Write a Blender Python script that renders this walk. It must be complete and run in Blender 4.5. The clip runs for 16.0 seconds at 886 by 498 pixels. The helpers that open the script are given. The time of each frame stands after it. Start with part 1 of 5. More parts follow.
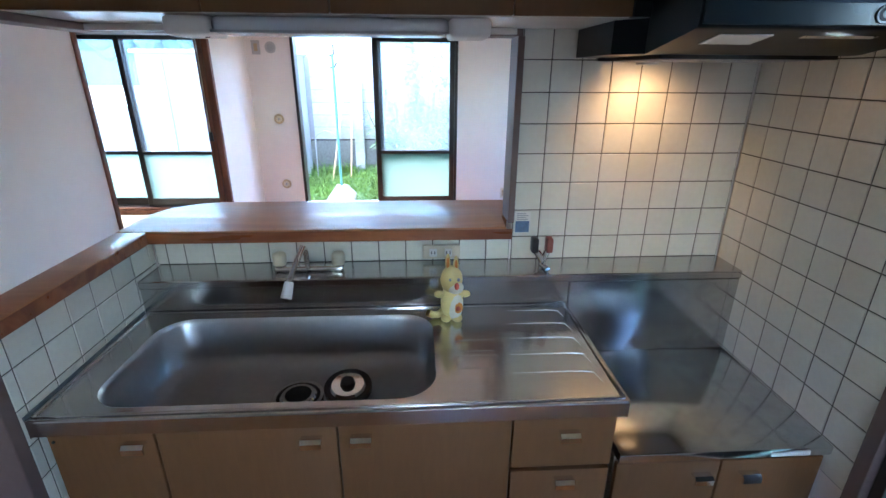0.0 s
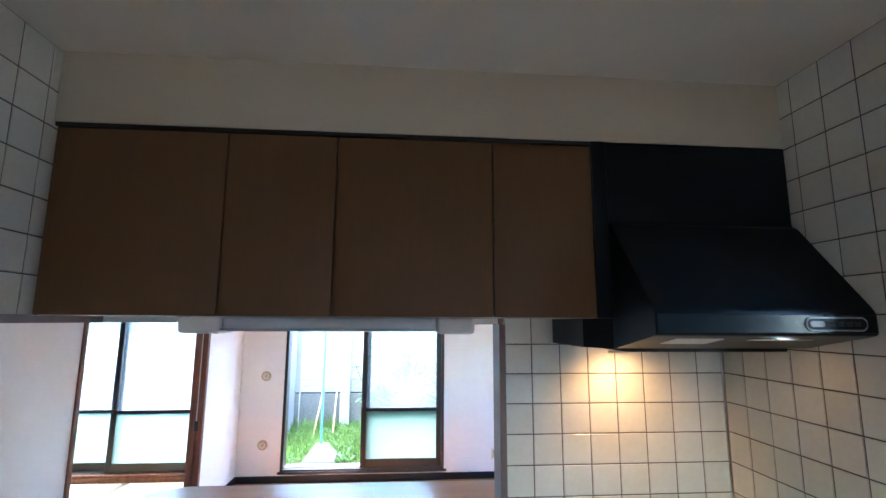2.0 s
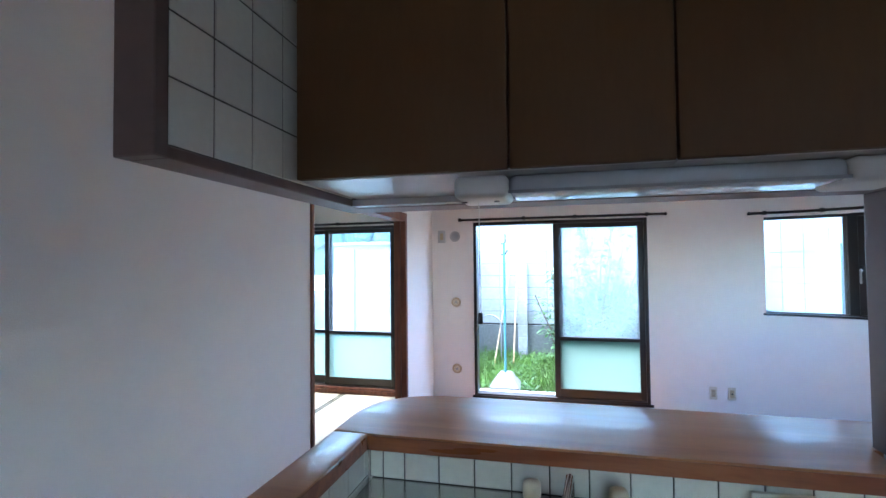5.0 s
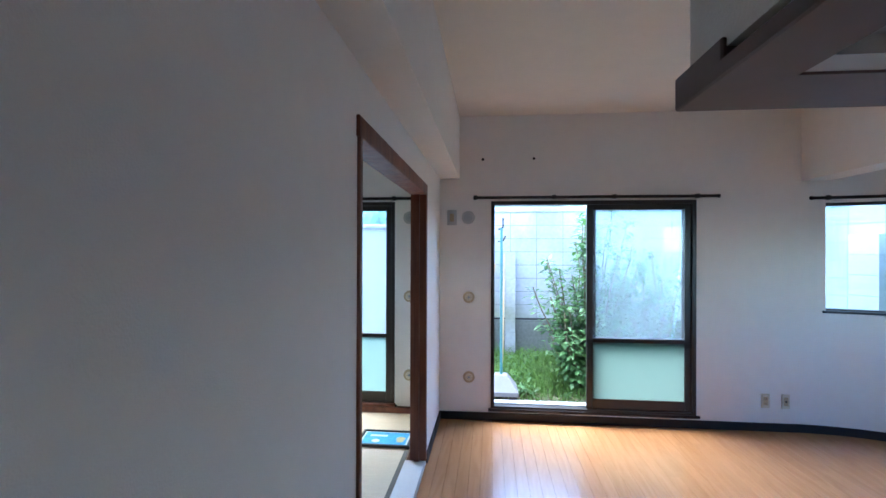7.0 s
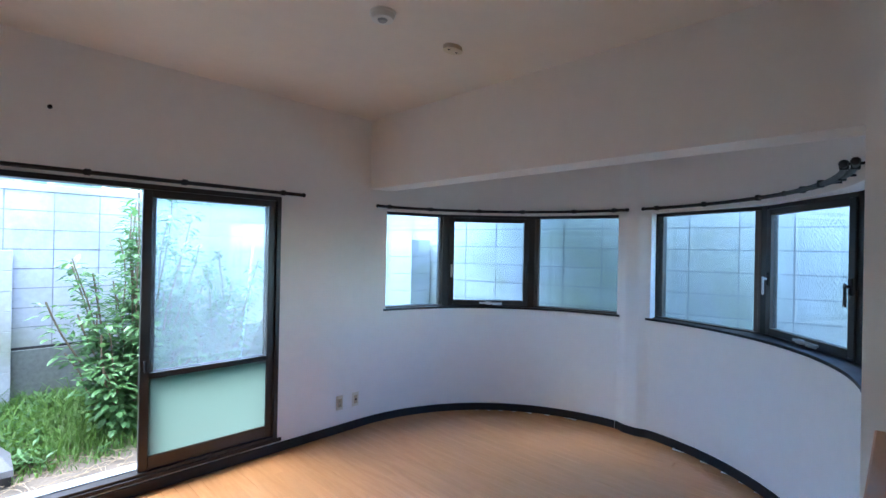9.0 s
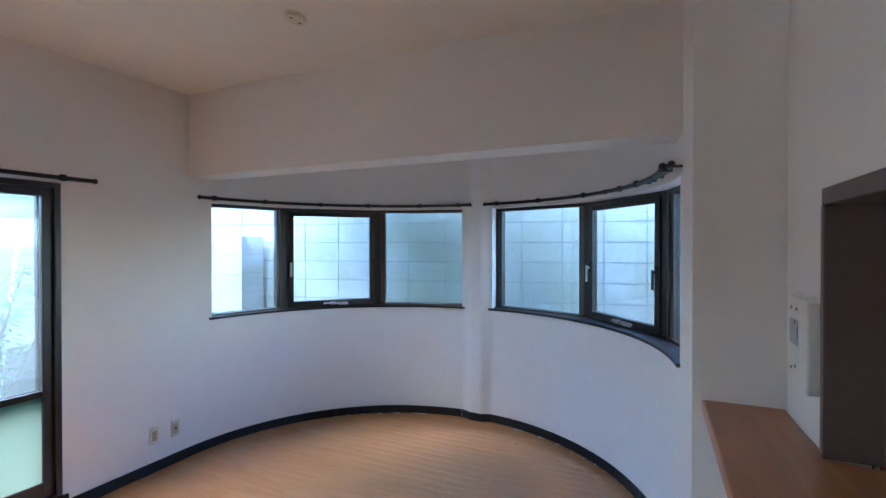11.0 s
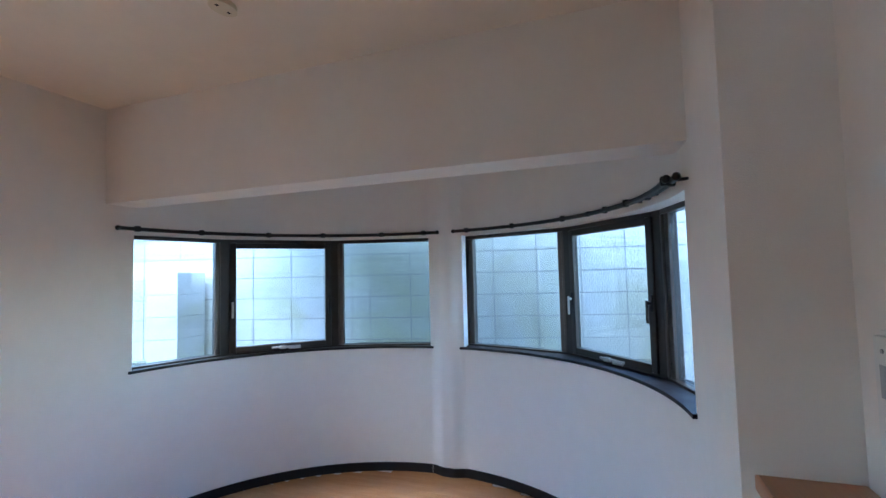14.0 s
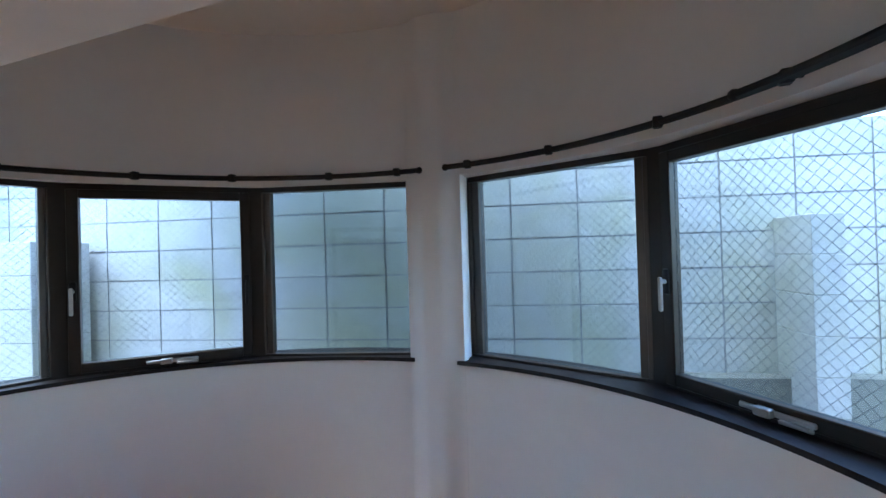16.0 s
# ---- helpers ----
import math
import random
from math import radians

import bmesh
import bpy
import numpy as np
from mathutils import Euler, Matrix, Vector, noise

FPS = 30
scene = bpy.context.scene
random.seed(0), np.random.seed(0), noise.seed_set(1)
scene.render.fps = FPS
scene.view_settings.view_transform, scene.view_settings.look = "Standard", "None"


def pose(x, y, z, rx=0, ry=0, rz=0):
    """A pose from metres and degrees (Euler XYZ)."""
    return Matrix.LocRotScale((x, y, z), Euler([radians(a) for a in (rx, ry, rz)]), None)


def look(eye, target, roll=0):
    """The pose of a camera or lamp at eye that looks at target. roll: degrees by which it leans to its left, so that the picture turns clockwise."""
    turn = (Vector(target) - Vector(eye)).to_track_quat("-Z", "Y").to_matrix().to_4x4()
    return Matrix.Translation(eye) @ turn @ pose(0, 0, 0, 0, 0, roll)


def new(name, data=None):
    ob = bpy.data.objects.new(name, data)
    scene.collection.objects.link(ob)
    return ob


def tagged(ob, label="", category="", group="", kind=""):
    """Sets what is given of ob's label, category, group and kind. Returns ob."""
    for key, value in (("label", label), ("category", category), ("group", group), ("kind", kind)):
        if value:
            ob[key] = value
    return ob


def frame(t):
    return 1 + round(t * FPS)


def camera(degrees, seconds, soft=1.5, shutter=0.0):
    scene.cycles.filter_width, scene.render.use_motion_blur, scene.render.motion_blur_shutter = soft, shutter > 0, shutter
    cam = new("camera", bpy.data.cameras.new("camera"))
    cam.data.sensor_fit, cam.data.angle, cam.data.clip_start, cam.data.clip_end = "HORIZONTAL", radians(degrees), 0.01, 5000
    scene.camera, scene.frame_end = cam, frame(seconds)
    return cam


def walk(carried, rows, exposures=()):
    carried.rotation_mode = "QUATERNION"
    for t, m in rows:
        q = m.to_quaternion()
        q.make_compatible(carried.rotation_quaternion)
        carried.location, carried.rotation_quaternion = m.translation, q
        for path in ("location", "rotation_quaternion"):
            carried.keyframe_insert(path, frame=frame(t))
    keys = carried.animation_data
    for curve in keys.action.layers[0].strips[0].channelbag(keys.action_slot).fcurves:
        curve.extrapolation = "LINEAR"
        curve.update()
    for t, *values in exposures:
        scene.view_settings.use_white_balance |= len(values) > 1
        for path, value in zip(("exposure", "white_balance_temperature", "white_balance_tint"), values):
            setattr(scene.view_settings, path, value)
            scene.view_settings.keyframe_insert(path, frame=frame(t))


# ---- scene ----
cam = camera(87.15, 16.0)
PATH = [
    (0, (0.059, -0.091, 1.61), (0.168, 1.776, 0.901), 0.3),
    (0.5, (0.052, -0.098, 1.683), (0.181, 1.886, 1.461), -0.0),
    (0.6, (0.051, -0.104, 1.689), (0.187, 1.888, 1.564), 0.2),
    (1, (0.05, -0.122, 1.726), (0.197, 1.869, 1.846), 0.2),
    (1.5, (0.05, -0.125, 1.731), (0.212, 1.855, 1.966), 0.3),
    (2, (0.053, -0.126, 1.729), (0.217, 1.843, 2.034), 0.3),
    (2.5, (0.054, -0.127, 1.728), (0.217, 1.838, 2.065), 0.0),
    (3, (0.055, -0.126, 1.726), (0.223, 1.835, 2.081), -0.3),
    (3.5, (0.064, -0.101, 1.702), (0.204, 1.868, 2.019), -0.5),
    (4, (0.041, -0.033, 1.64), (0.026, 1.956, 1.853), -0.4),
    (4.5, (-0.137, 0.109, 1.586), (-0.395, 2.089, 1.695), -0.2),
    (5, (-0.35, 0.26, 1.562), (-0.82, 2.203, 1.62), -0.6),
    (5.2, (-0.434, 0.341, 1.551), (-0.987, 2.263, 1.599), -0.6),
    (6.2, (-0.965, 0.60, 1.545), (-1.315, 2.57, 1.575), -0.2),
    (7.3, (-1.218, 1.166, 1.555), (-1.26, 3.165, 1.549), 0.3),
    (7.5, (-1.223, 1.248, 1.577), (-1.107, 3.244, 1.562), 0.4),
    (8, (-1.18, 1.47, 1.592), (-0.721, 3.416, 1.551), 0.7),
    (8.5, (-1.126, 1.657, 1.59), (-0.174, 3.415, 1.555), 1.3),
    (8.8, (-1.117, 1.74, 1.61), (0.142, 3.294, 1.596), 1.2),
    (9, (-1.107, 1.777, 1.606), (0.316, 3.182, 1.61), 1.1),
    (9.5, (-1.032, 1.857, 1.598), (0.594, 3.022, 1.616), 0.6),
    (10, (-1.0, 1.927, 1.596), (0.733, 2.925, 1.575), 0.4),
    (10.2, (-1.008, 1.95, 1.594), (0.757, 2.89, 1.558), 0.4),
    (12.3, (-1.017, 1.989, 1.672), (0.842, 2.724, 1.73), -0.4),
    (12.5, (-1.014, 1.99, 1.672), (0.845, 2.721, 1.763), -0.4),
    (13, (-1.004, 1.999, 1.665), (0.857, 2.718, 1.808), -0.3),
    (13.5, (-0.923, 2.066, 1.634), (0.951, 2.75, 1.775), -0.7),
    (14, (-0.648, 2.148, 1.625), (1.229, 2.829, 1.743), -1.4),
    (14.5, (-0.38, 2.28, 1.577), (1.51, 2.926, 1.661), -1.3),
    (15, (0.007, 2.369, 1.604), (1.908, 2.99, 1.638), -1.7),
    (15.5, (0.388, 2.44, 1.595), (2.287, 3.068, 1.609), -1.8),
    (16, (0.783, 2.555, 1.578), (2.649, 3.276, 1.597), -1.7),
]
EXPOSURES = [(0.0, 5.2, 5600, 11), (0.6, 5.0, 5600, 10), (1.2, 5.4, 5700, 10), (3.5, 5.6, 5700, 10), (4.1, 5.1, 5400, 8), (5.0, 4.9, 5400, 9), (7.5, 4.15, 5500, 7), (9.5, 4.25, 5700, 9), (12.5, 4.35, 6050, 11), (14.5, 4.15, 6100, 11), (16.0, 3.75, 6500, 13)]
walk(cam, [(t, look(eye, target, roll)) for t, eye, target, roll in PATH], EXPOSURES)

# ---- world, sun, exposure ----
world = bpy.data.worlds.new("sky")
scene.world = world
world.use_nodes = True
wn = world.node_tree
sky = wn.nodes.new("ShaderNodeTexSky")
sky.sky_type = "NISHITA"
sky.sun_disc = False
sky.sun_elevation = radians(66)
sky.sun_rotation = radians(309)
sky.dust_density = 0.6
wn.links.new(sky.outputs[0], wn.nodes["Background"].inputs[0])
wn.nodes["Background"].inputs[1].default_value = 0.15

sun_data = bpy.data.lights.new("sun", "SUN")
sun_data.energy = 1.5
sun_data.angle = radians(80)
sun_data.color = (1.0, 0.975, 0.94)
sun = new("sun", sun_data)
sun.matrix_world = look((-5, 8, 20), (0, 4, 0))


# ---- materials ----
def mat(name, color, rough=0.5, metal=0.0, var=0.08, scale=6.0, bump=0.0, bscale=200.0, spec=0.5, rand=0.0, stretch=(1, 1, 1), coat=0.0, stain=None):
    m = bpy.data.materials.new(name)
    m.use_nodes = True
    nt = m.node_tree
    N, L = nt.nodes, nt.links
    b = N["Principled BSDF"]
    b.inputs["Roughness"].default_value = rough
    b.inputs["Metallic"].default_value = metal
    b.inputs["Specular IOR Level"].default_value = spec
    b.inputs["Coat Weight"].default_value = coat
    b.inputs["Coat Roughness"].default_value = 0.12
    tc = N.new("ShaderNodeNewGeometry")
    mp = N.new("ShaderNodeMapping")
    mp.inputs["Scale"].default_value = stretch
    L.new(tc.outputs["Position"], mp.inputs[0])
    n1 = N.new("ShaderNodeTexNoise")
    n1.inputs["Scale"].default_value = scale
    n1.inputs["Detail"].default_value = 5
    n2 = N.new("ShaderNodeTexNoise")
    n2.inputs["Scale"].default_value = scale * 9
    n2.inputs["Detail"].default_value = 3
    L.new(mp.outputs[0], n1.inputs[0])
    L.new(mp.outputs[0], n2.inputs[0])
    add = N.new("ShaderNodeMath")
    add.operation = "ADD"
    L.new(n1.outputs[0], add.inputs[0])
    L.new(n2.outputs[0], add.inputs[1])
    rng = N.new("ShaderNodeMapRange")
    rng.inputs[1].default_value, rng.inputs[2].default_value = 0.6, 1.4
    rng.inputs[3].default_value, rng.inputs[4].default_value = 1 - var, 1 + var
    L.new(add.outputs[0], rng.inputs[0])
    val = rng.outputs[0]
    if rand:
        oi = N.new("ShaderNodeObjectInfo")
        r2 = N.new("ShaderNodeMapRange")
        r2.inputs[3].default_value, r2.inputs[4].default_value = 1 - rand, 1 + rand
        L.new(oi.outputs["Random"], r2.inputs[0])
        mul = N.new("ShaderNodeMath")
        mul.operation = "MULTIPLY"
        L.new(val, mul.inputs[0])
        L.new(r2.outputs[0], mul.inputs[1])
        val = mul.outputs[0]
    hsv = N.new("ShaderNodeHueSaturation")
    hsv.inputs["Color"].default_value = (*color, 1)
    if stain:
        n4 = N.new("ShaderNodeTexNoise")
        n4.inputs["Scale"].default_value = 0.9
        n4.inputs["Detail"].default_value = 6
        n4.inputs["Distortion"].default_value = 0.6
        L.new(mp.outputs[0], n4.inputs[0])
        rp = N.new("ShaderNodeValToRGB")
        rp.color_ramp.elements[0].position, rp.color_ramp.elements[1].position = 0.46, 0.66
        rp.color_ramp.elements[0].color, rp.color_ramp.elements[1].color = (*color, 1), (*stain, 1)
        L.new(n4.outputs[0], rp.inputs[0])
        L.new(rp.outputs[0], hsv.inputs["Color"])
    L.new(val, hsv.inputs["Value"])
    L.new(hsv.outputs[0], b.inputs["Base Color"])
    r3 = N.new("ShaderNodeMapRange")
    r3.inputs[1].default_value, r3.inputs[2].default_value = 0.3, 0.7
    r3.inputs[3].default_value, r3.inputs[4].default_value = rough * (0.97 if metal > 0.9 or rough < 0.27 else 0.88), min(1, rough * (1.04 if metal > 0.9 or rough < 0.27 else 1.15))
    L.new(n1.outputs[0], r3.inputs[0])
    L.new(r3.outputs[0], b.inputs["Roughness"])
    if bump:
        n3 = N.new("ShaderNodeTexNoise")
        n3.inputs["Scale"].default_value = bscale
        n3.inputs["Detail"].default_value = 4
        L.new(mp.outputs[0], n3.inputs[0])
        bp = N.new("ShaderNodeBump")
        bp.inputs["Strength"].default_value = bump
        bp.inputs["Distance"].default_value = 0.004
        L.new(n3.outputs[0], bp.inputs["Height"])
        L.new(bp.outputs[0], b.inputs["Normal"])
    return m


def wood_mat(name, color, dark, rough=0.3, grain=(30, 2.2, 30), rand=0.0, coat=0.0, var=0.1):
    m = mat(name, color, rough, var=var, scale=1.3, bump=0.05, bscale=40, rand=rand, stretch=grain, coat=coat)
    nt = m.node_tree
    N, L = nt.nodes, nt.links
    hsv = next(n for n in N if n.type == "HUE_SAT")
    mp = next(n for n in N if n.type == "MAPPING")
    w = N.new("ShaderNodeTexNoise")
    w.inputs["Scale"].default_value = 0.9
    w.inputs["Detail"].default_value = 8
    w.inputs["Distortion"].default_value = 1.2
    L.new(mp.outputs[0], w.inputs[0])
    ramp = N.new("ShaderNodeValToRGB")
    ramp.color_ramp.elements[0].position, ramp.color_ramp.elements[1].position = 0.36, 0.6
    ramp.color_ramp.elements[0].color, ramp.color_ramp.elements[1].color = (*dark, 1), (*color, 1)
    L.new(w.outputs[0], ramp.inputs[0])
    L.new(ramp.outputs[0], hsv.inputs["Color"])
    return m


def glass_mat(name, tint, rough=0.0, haze=0.0):
    m = bpy.data.materials.new(name)
    m.use_nodes = True
    N, L = m.node_tree.nodes, m.node_tree.links
    N.remove(N["Principled BSDF"])
    out = N["Material Output"]
    glossy = N.new("ShaderNodeBsdfGlossy")
    glossy.inputs["Roughness"].default_value = max(rough * 0.5, 0.02)
    if rough:
        tr = N.new("ShaderNodeBsdfRefraction")
        tr.inputs["IOR"].default_value = 1.0
        tr.inputs["Roughness"].default_value = rough
        tr2 = N.new("ShaderNodeBsdfTranslucent")
        tr.inputs["Color"].default_value = (*tint, 1)
        tr2.inputs["Color"].default_value = (*tint, 1)
        mx = N.new("ShaderNodeMixShader")
        mx.inputs[0].default_value = 0.6
        L.new(tr.outputs[0], mx.inputs[1])
        L.new(tr2.outputs[0], mx.inputs[2])
        src = mx.outputs[0]
    else:
        tr = N.new("ShaderNodeBsdfTransparent")
        tr.inputs["Color"].default_value = (*tint, 1)
        src = tr.outputs[0]
    lw = N.new("ShaderNodeLayerWeight")
    lw.inputs["Blend"].default_value = 0.5
    pw = N.new("ShaderNodeMath")
    pw.operation = "POWER"
    pw.inputs[1].default_value = 4.0
    L.new(lw.outputs["Facing"], pw.inputs[0])
    fr = N.new("ShaderNodeMath")
    fr.operation = "MULTIPLY_ADD"
    fr.inputs[1].default_value, fr.inputs[2].default_value = 0.5, 0.025
    L.new(pw.outputs[0], fr.inputs[0])
    if haze:
        df = N.new("ShaderNodeBsdfTranslucent")
        df.inputs["Color"].default_value = (0.55, 0.62, 0.64, 1)
        hz = N.new("ShaderNodeTexNoise")
        hz.inputs["Scale"].default_value = 2.5
        hr = N.new("ShaderNodeMapRange")
        hr.inputs[1].default_value, hr.inputs[2].default_value = 0.3, 0.7
        hr.inputs[3].default_value, hr.inputs[4].default_value = haze * 0.6, haze * 1.4
        L.new(hz.outputs[0], hr.inputs[0])
        mh = N.new("ShaderNodeMixShader")
        L.new(hr.outputs[0], mh.inputs[0])
        L.new(src, mh.inputs[1])
        L.new(df.outputs[0], mh.inputs[2])
        src = mh.outputs[0]
    mix = N.new("ShaderNodeMixShader")
    L.new(fr.outputs[0], mix.inputs[0])
    L.new(src, mix.inputs[1])
    L.new(glossy.outputs[0], mix.inputs[2])
    L.new(mix.outputs[0], out.inputs["Surface"])
    return m


M_WALL = mat("white_wallpaper", (0.80, 0.748, 0.695), 0.85, var=0.025, scale=1.2, bump=0.25, bscale=260)
M_CEIL = mat("ceiling_paper", (0.78, 0.705, 0.62), 0.9, var=0.03, scale=1.0, bump=0.25, bscale=200)
M_KCEIL = mat("kitchen_ceiling_paper", (0.76, 0.715, 0.60), 0.9, var=0.03, scale=1.0, bump=0.25, bscale=200)
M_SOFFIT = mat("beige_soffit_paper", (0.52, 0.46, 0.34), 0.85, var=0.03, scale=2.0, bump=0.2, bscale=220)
M_TILE = mat("glazed_tile", (0.70, 0.69, 0.61), 0.09, var=0.05, scale=7.0, rand=0.05, bump=0.035, bscale=18)
M_GROUT = mat("dark_grout", (0.09, 0.085, 0.075), 0.9, var=0.25, scale=20)
M_STEEL = mat("brushed_steel", (0.52, 0.51, 0.50), 0.17, metal=1.0, var=0.06, scale=1.5, bump=0.03, bscale=60, stretch=(1, 22, 22))
M_STEEL_B = mat("sink_steel", (0.50, 0.50, 0.495), 0.32, metal=1.0, var=0.07, scale=5, bump=0.03, bscale=150)
M_STEEL_G = mat("worn_shelf_steel", (0.56, 0.57, 0.58), 0.15, metal=1.0, var=0.16, scale=3.5, bump=0.02, bscale=40)
M_CHROME = mat("chrome", (0.75, 0.74, 0.72), 0.08, metal=1.0, var=0.03)
M_LAM = mat("brown_laminate", (0.19, 0.087, 0.034), 0.5, spec=0.2, var=0.08, scale=1.6, bump=0.03, bscale=80, stretch=(6, 6, 1))
# same laminate as M_LAM, darkened for the weaker light on the wall cabinets
M_LAM_SHADE = mat("shaded_brown_laminate", (0.122, 0.064, 0.026), 0.5, spec=0.22, var=0.08, scale=1.6, bump=0.03, bscale=80, stretch=(6, 6, 1))
M_LAMEDGE = mat("cabinet_edge", (0.10, 0.06, 0.035), 0.4, var=0.1)
M_DARK = mat("cabinet_gap", (0.015, 0.013, 0.012), 0.7)
M_WHITELAM = mat("pale_laminate", (0.62, 0.60, 0.57), 0.25, var=0.03)
M_HOOD = mat("black_enamel", (0.0035, 0.006, 0.009), 0.36, var=0.12, scale=4, spec=0.2)
M_HOODG = mat("hood_panel", (0.010, 0.020, 0.024), 0.28, var=0.1, scale=3)
M_TRIM = mat("mauve_brown_trim", (0.155, 0.105, 0.092), 0.5, var=0.07, scale=4)
M_BAR = wood_mat("orange_lacquered_wood", (0.48, 0.21, 0.088), (0.40, 0.162, 0.066), 0.31, grain=(1.4, 13, 13), coat=0.06)
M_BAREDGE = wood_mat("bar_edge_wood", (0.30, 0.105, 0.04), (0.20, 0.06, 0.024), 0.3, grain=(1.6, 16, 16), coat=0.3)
M_JAMB = wood_mat("redwood_stain", (0.20, 0.068, 0.032), (0.12, 0.036, 0.018), 0.5, grain=(14, 14, 1.4))
M_FLOOR = wood_mat("oak_flooring", (0.51, 0.243, 0.096), (0.465, 0.212, 0.081), 0.22, grain=(22, 2.4, 22), rand=0.035, coat=0.22, var=0.05)
M_SUB = mat("floor_groove", (0.24, 0.115, 0.05), 0.8)
M_BASE = mat("dark_vinyl_base", (0.012, 0.010, 0.011), 0.5, var=0.12, spec=0.3)
M_FRAME = mat("bronze_aluminium", (0.033, 0.026, 0.022), 0.34, metal=0.35, var=0.12, scale=5)
# M_FRAME's bronze made paler, as the jambs look where daylight falls on them
M_FRAME_LIT = mat("lit_bronze_aluminium", (0.085, 0.07, 0.06), 0.4, metal=0.35, var=0.15, scale=5)
M_ROD = mat("black_iron", (0.018, 0.016, 0.015), 0.45, metal=0.4, var=0.2)
M_GLASS = glass_mat("dusty_glass", (0.90, 0.945, 0.95), haze=0.045)
M_WGLASS = glass_mat("wired_glass", (0.745, 0.865, 0.935))
M_FROST = glass_mat("frosted_glass", (0.26, 0.345, 0.315), 0.42)
M_WIRE = mat("glass_wire", (0.11, 0.125, 0.14), 0.5, metal=0.3)
M_BEIGE = mat("beige_plastic", (0.46, 0.355, 0.215), 0.45, var=0.1, scale=30)
M_PALEGREY = mat("pale_grey_plastic", (0.46, 0.45, 0.42), 0.5, var=0.08, scale=30)
M_CREAM = mat("cream_plastic", (0.66, 0.59, 0.44), 0.4, var=0.05)
M_WHITEP = mat("white_plastic", (0.72, 0.71, 0.67), 0.4, var=0.04)
M_GREYP = mat("grey_plastic", (0.33, 0.34, 0.35), 0.3, var=0.05)
M_BLACKP = mat("black_plastic", (0.012, 0.012, 0.013), 0.35)
M_RED = mat("red_brown_tap", (0.20, 0.045, 0.03), 0.35)
M_LAMP = mat("lamp_cover", (0.52, 0.56, 0.58), 0.18, var=0.03)
M_YEL = mat("yellow_vinyl_doll", (0.80, 0.66, 0.27), 0.55, var=0.06, scale=30)
M_TOYWHITE = mat("cream_vinyl", (0.78, 0.74, 0.62), 0.5, var=0.04, scale=30)
M_TOYORANGE = mat("orange_vinyl", (0.72, 0.28, 0.05), 0.5, var=0.06, scale=30)
M_TOYRED = mat("red_vinyl", (0.55, 0.10, 0.05), 0.5, var=0.06, scale=30)
M_SEAL = mat("grey_sealant", (0.13, 0.15, 0.16), 0.6, var=0.15, scale=20)
M_BLUE = mat("blue_sticker", (0.10, 0.17, 0.30), 0.4, var=0.35, scale=30)
M_TATAMI = mat("tatami_rush", (0.52, 0.42, 0.28), 0.75, var=0.10, scale=3, bump=0.35, bscale=120, stretch=(1, 6, 1))
M_BORDER = mat("tatami_border", (0.10, 0.085, 0.06), 0.8)
M_BLOCK = mat("concrete_block", (0.335, 0.345, 0.355), 0.9, var=0.14, scale=2.2, bump=0.5, bscale=90, rand=0.05, stain=(0.27, 0.285, 0.215))
M_MORTAR = mat("mortar", (0.19, 0.195, 0.20), 0.95, var=0.15)
M_FOOT = mat("mossy_concrete", (0.12, 0.128, 0.115), 0.9, var=0.3, scale=3, bump=0.4, bscale=60)
M_SOIL = mat("sandy_soil", (0.095, 0.074, 0.053), 0.95, var=0.35, scale=5, bump=0.8, bscale=45)
M_GRASS = mat("grass_blade", (0.095, 0.18, 0.03), 0.6, var=0.35, scale=1.6)
M_LEAF = mat("shrub_leaf", (0.085, 0.175, 0.055), 0.5, var=0.4, scale=5)
for leafy in (M_LEAF, M_GRASS):
    # light shines through thin leaves
    N_, L_ = leafy.node_tree.nodes, leafy.node_tree.links
    bs_ = N_["Principled BSDF"]
    tl_ = N_.new("ShaderNodeBsdfTranslucent")
    mx_ = N_.new("ShaderNodeMixShader")
    mx_.inputs[0].default_value = 0.35
    L_.new(bs_.inputs["Base Color"].links[0].from_socket, tl_.inputs["Color"])
    L_.new(bs_.outputs[0], mx_.inputs[1])
    L_.new(tl_.outputs[0], mx_.inputs[2])
    L_.new(mx_.outputs[0], N_["Material Output"].inputs["Surface"])
M_STEM = mat("shrub_stem", (0.12, 0.09, 0.055), 0.8, var=0.2)
M_TEAL = mat("teal_pole_paint", (0.045, 0.15, 0.155), 0.4, var=0.1)
M_SHED = mat("white_steel_sheet", (0.24, 0.262, 0.275), 0.45, var=0.05, scale=2)
M_HILL = mat("far_trees", (0.10, 0.19, 0.18), 0.9, var=0.3, scale=2)
M_LBLUE = mat("pale_blue_pole", (0.35, 0.52, 0.62), 0.4, var=0.1)
M_BAMBOO = mat("bamboo_stick", (0.42, 0.30, 0.16), 0.6, var=0.2)
M_STONE = mat("cast_concrete", (0.125, 0.125, 0.13), 0.85, var=0.15, scale=8, bump=0.3)


# ---- mesh helpers ----
def box(bm, x0, x1, y0, y1, z0, z1, bevel=0.0, seg=1):
    r = bmesh.ops.create_cube(bm, size=1.0)
    vs = r["verts"]
    for v in vs:
        v.co = Vector((x0 + (x1 - x0) * (v.co.x + 0.5), y0 + (y1 - y0) * (v.co.y + 0.5), z0 + (z1 - z0) * (v.co.z + 0.5)))
    if bevel:
        es = list({e for v in vs for e in v.link_edges})
        bmesh.ops.bevel(bm, geom=es, offset=bevel, segments=seg, affect="EDGES", profile=0.5)
    return bm


def bx(*a, **k):
    return box(bmesh.new(), *a, **k)


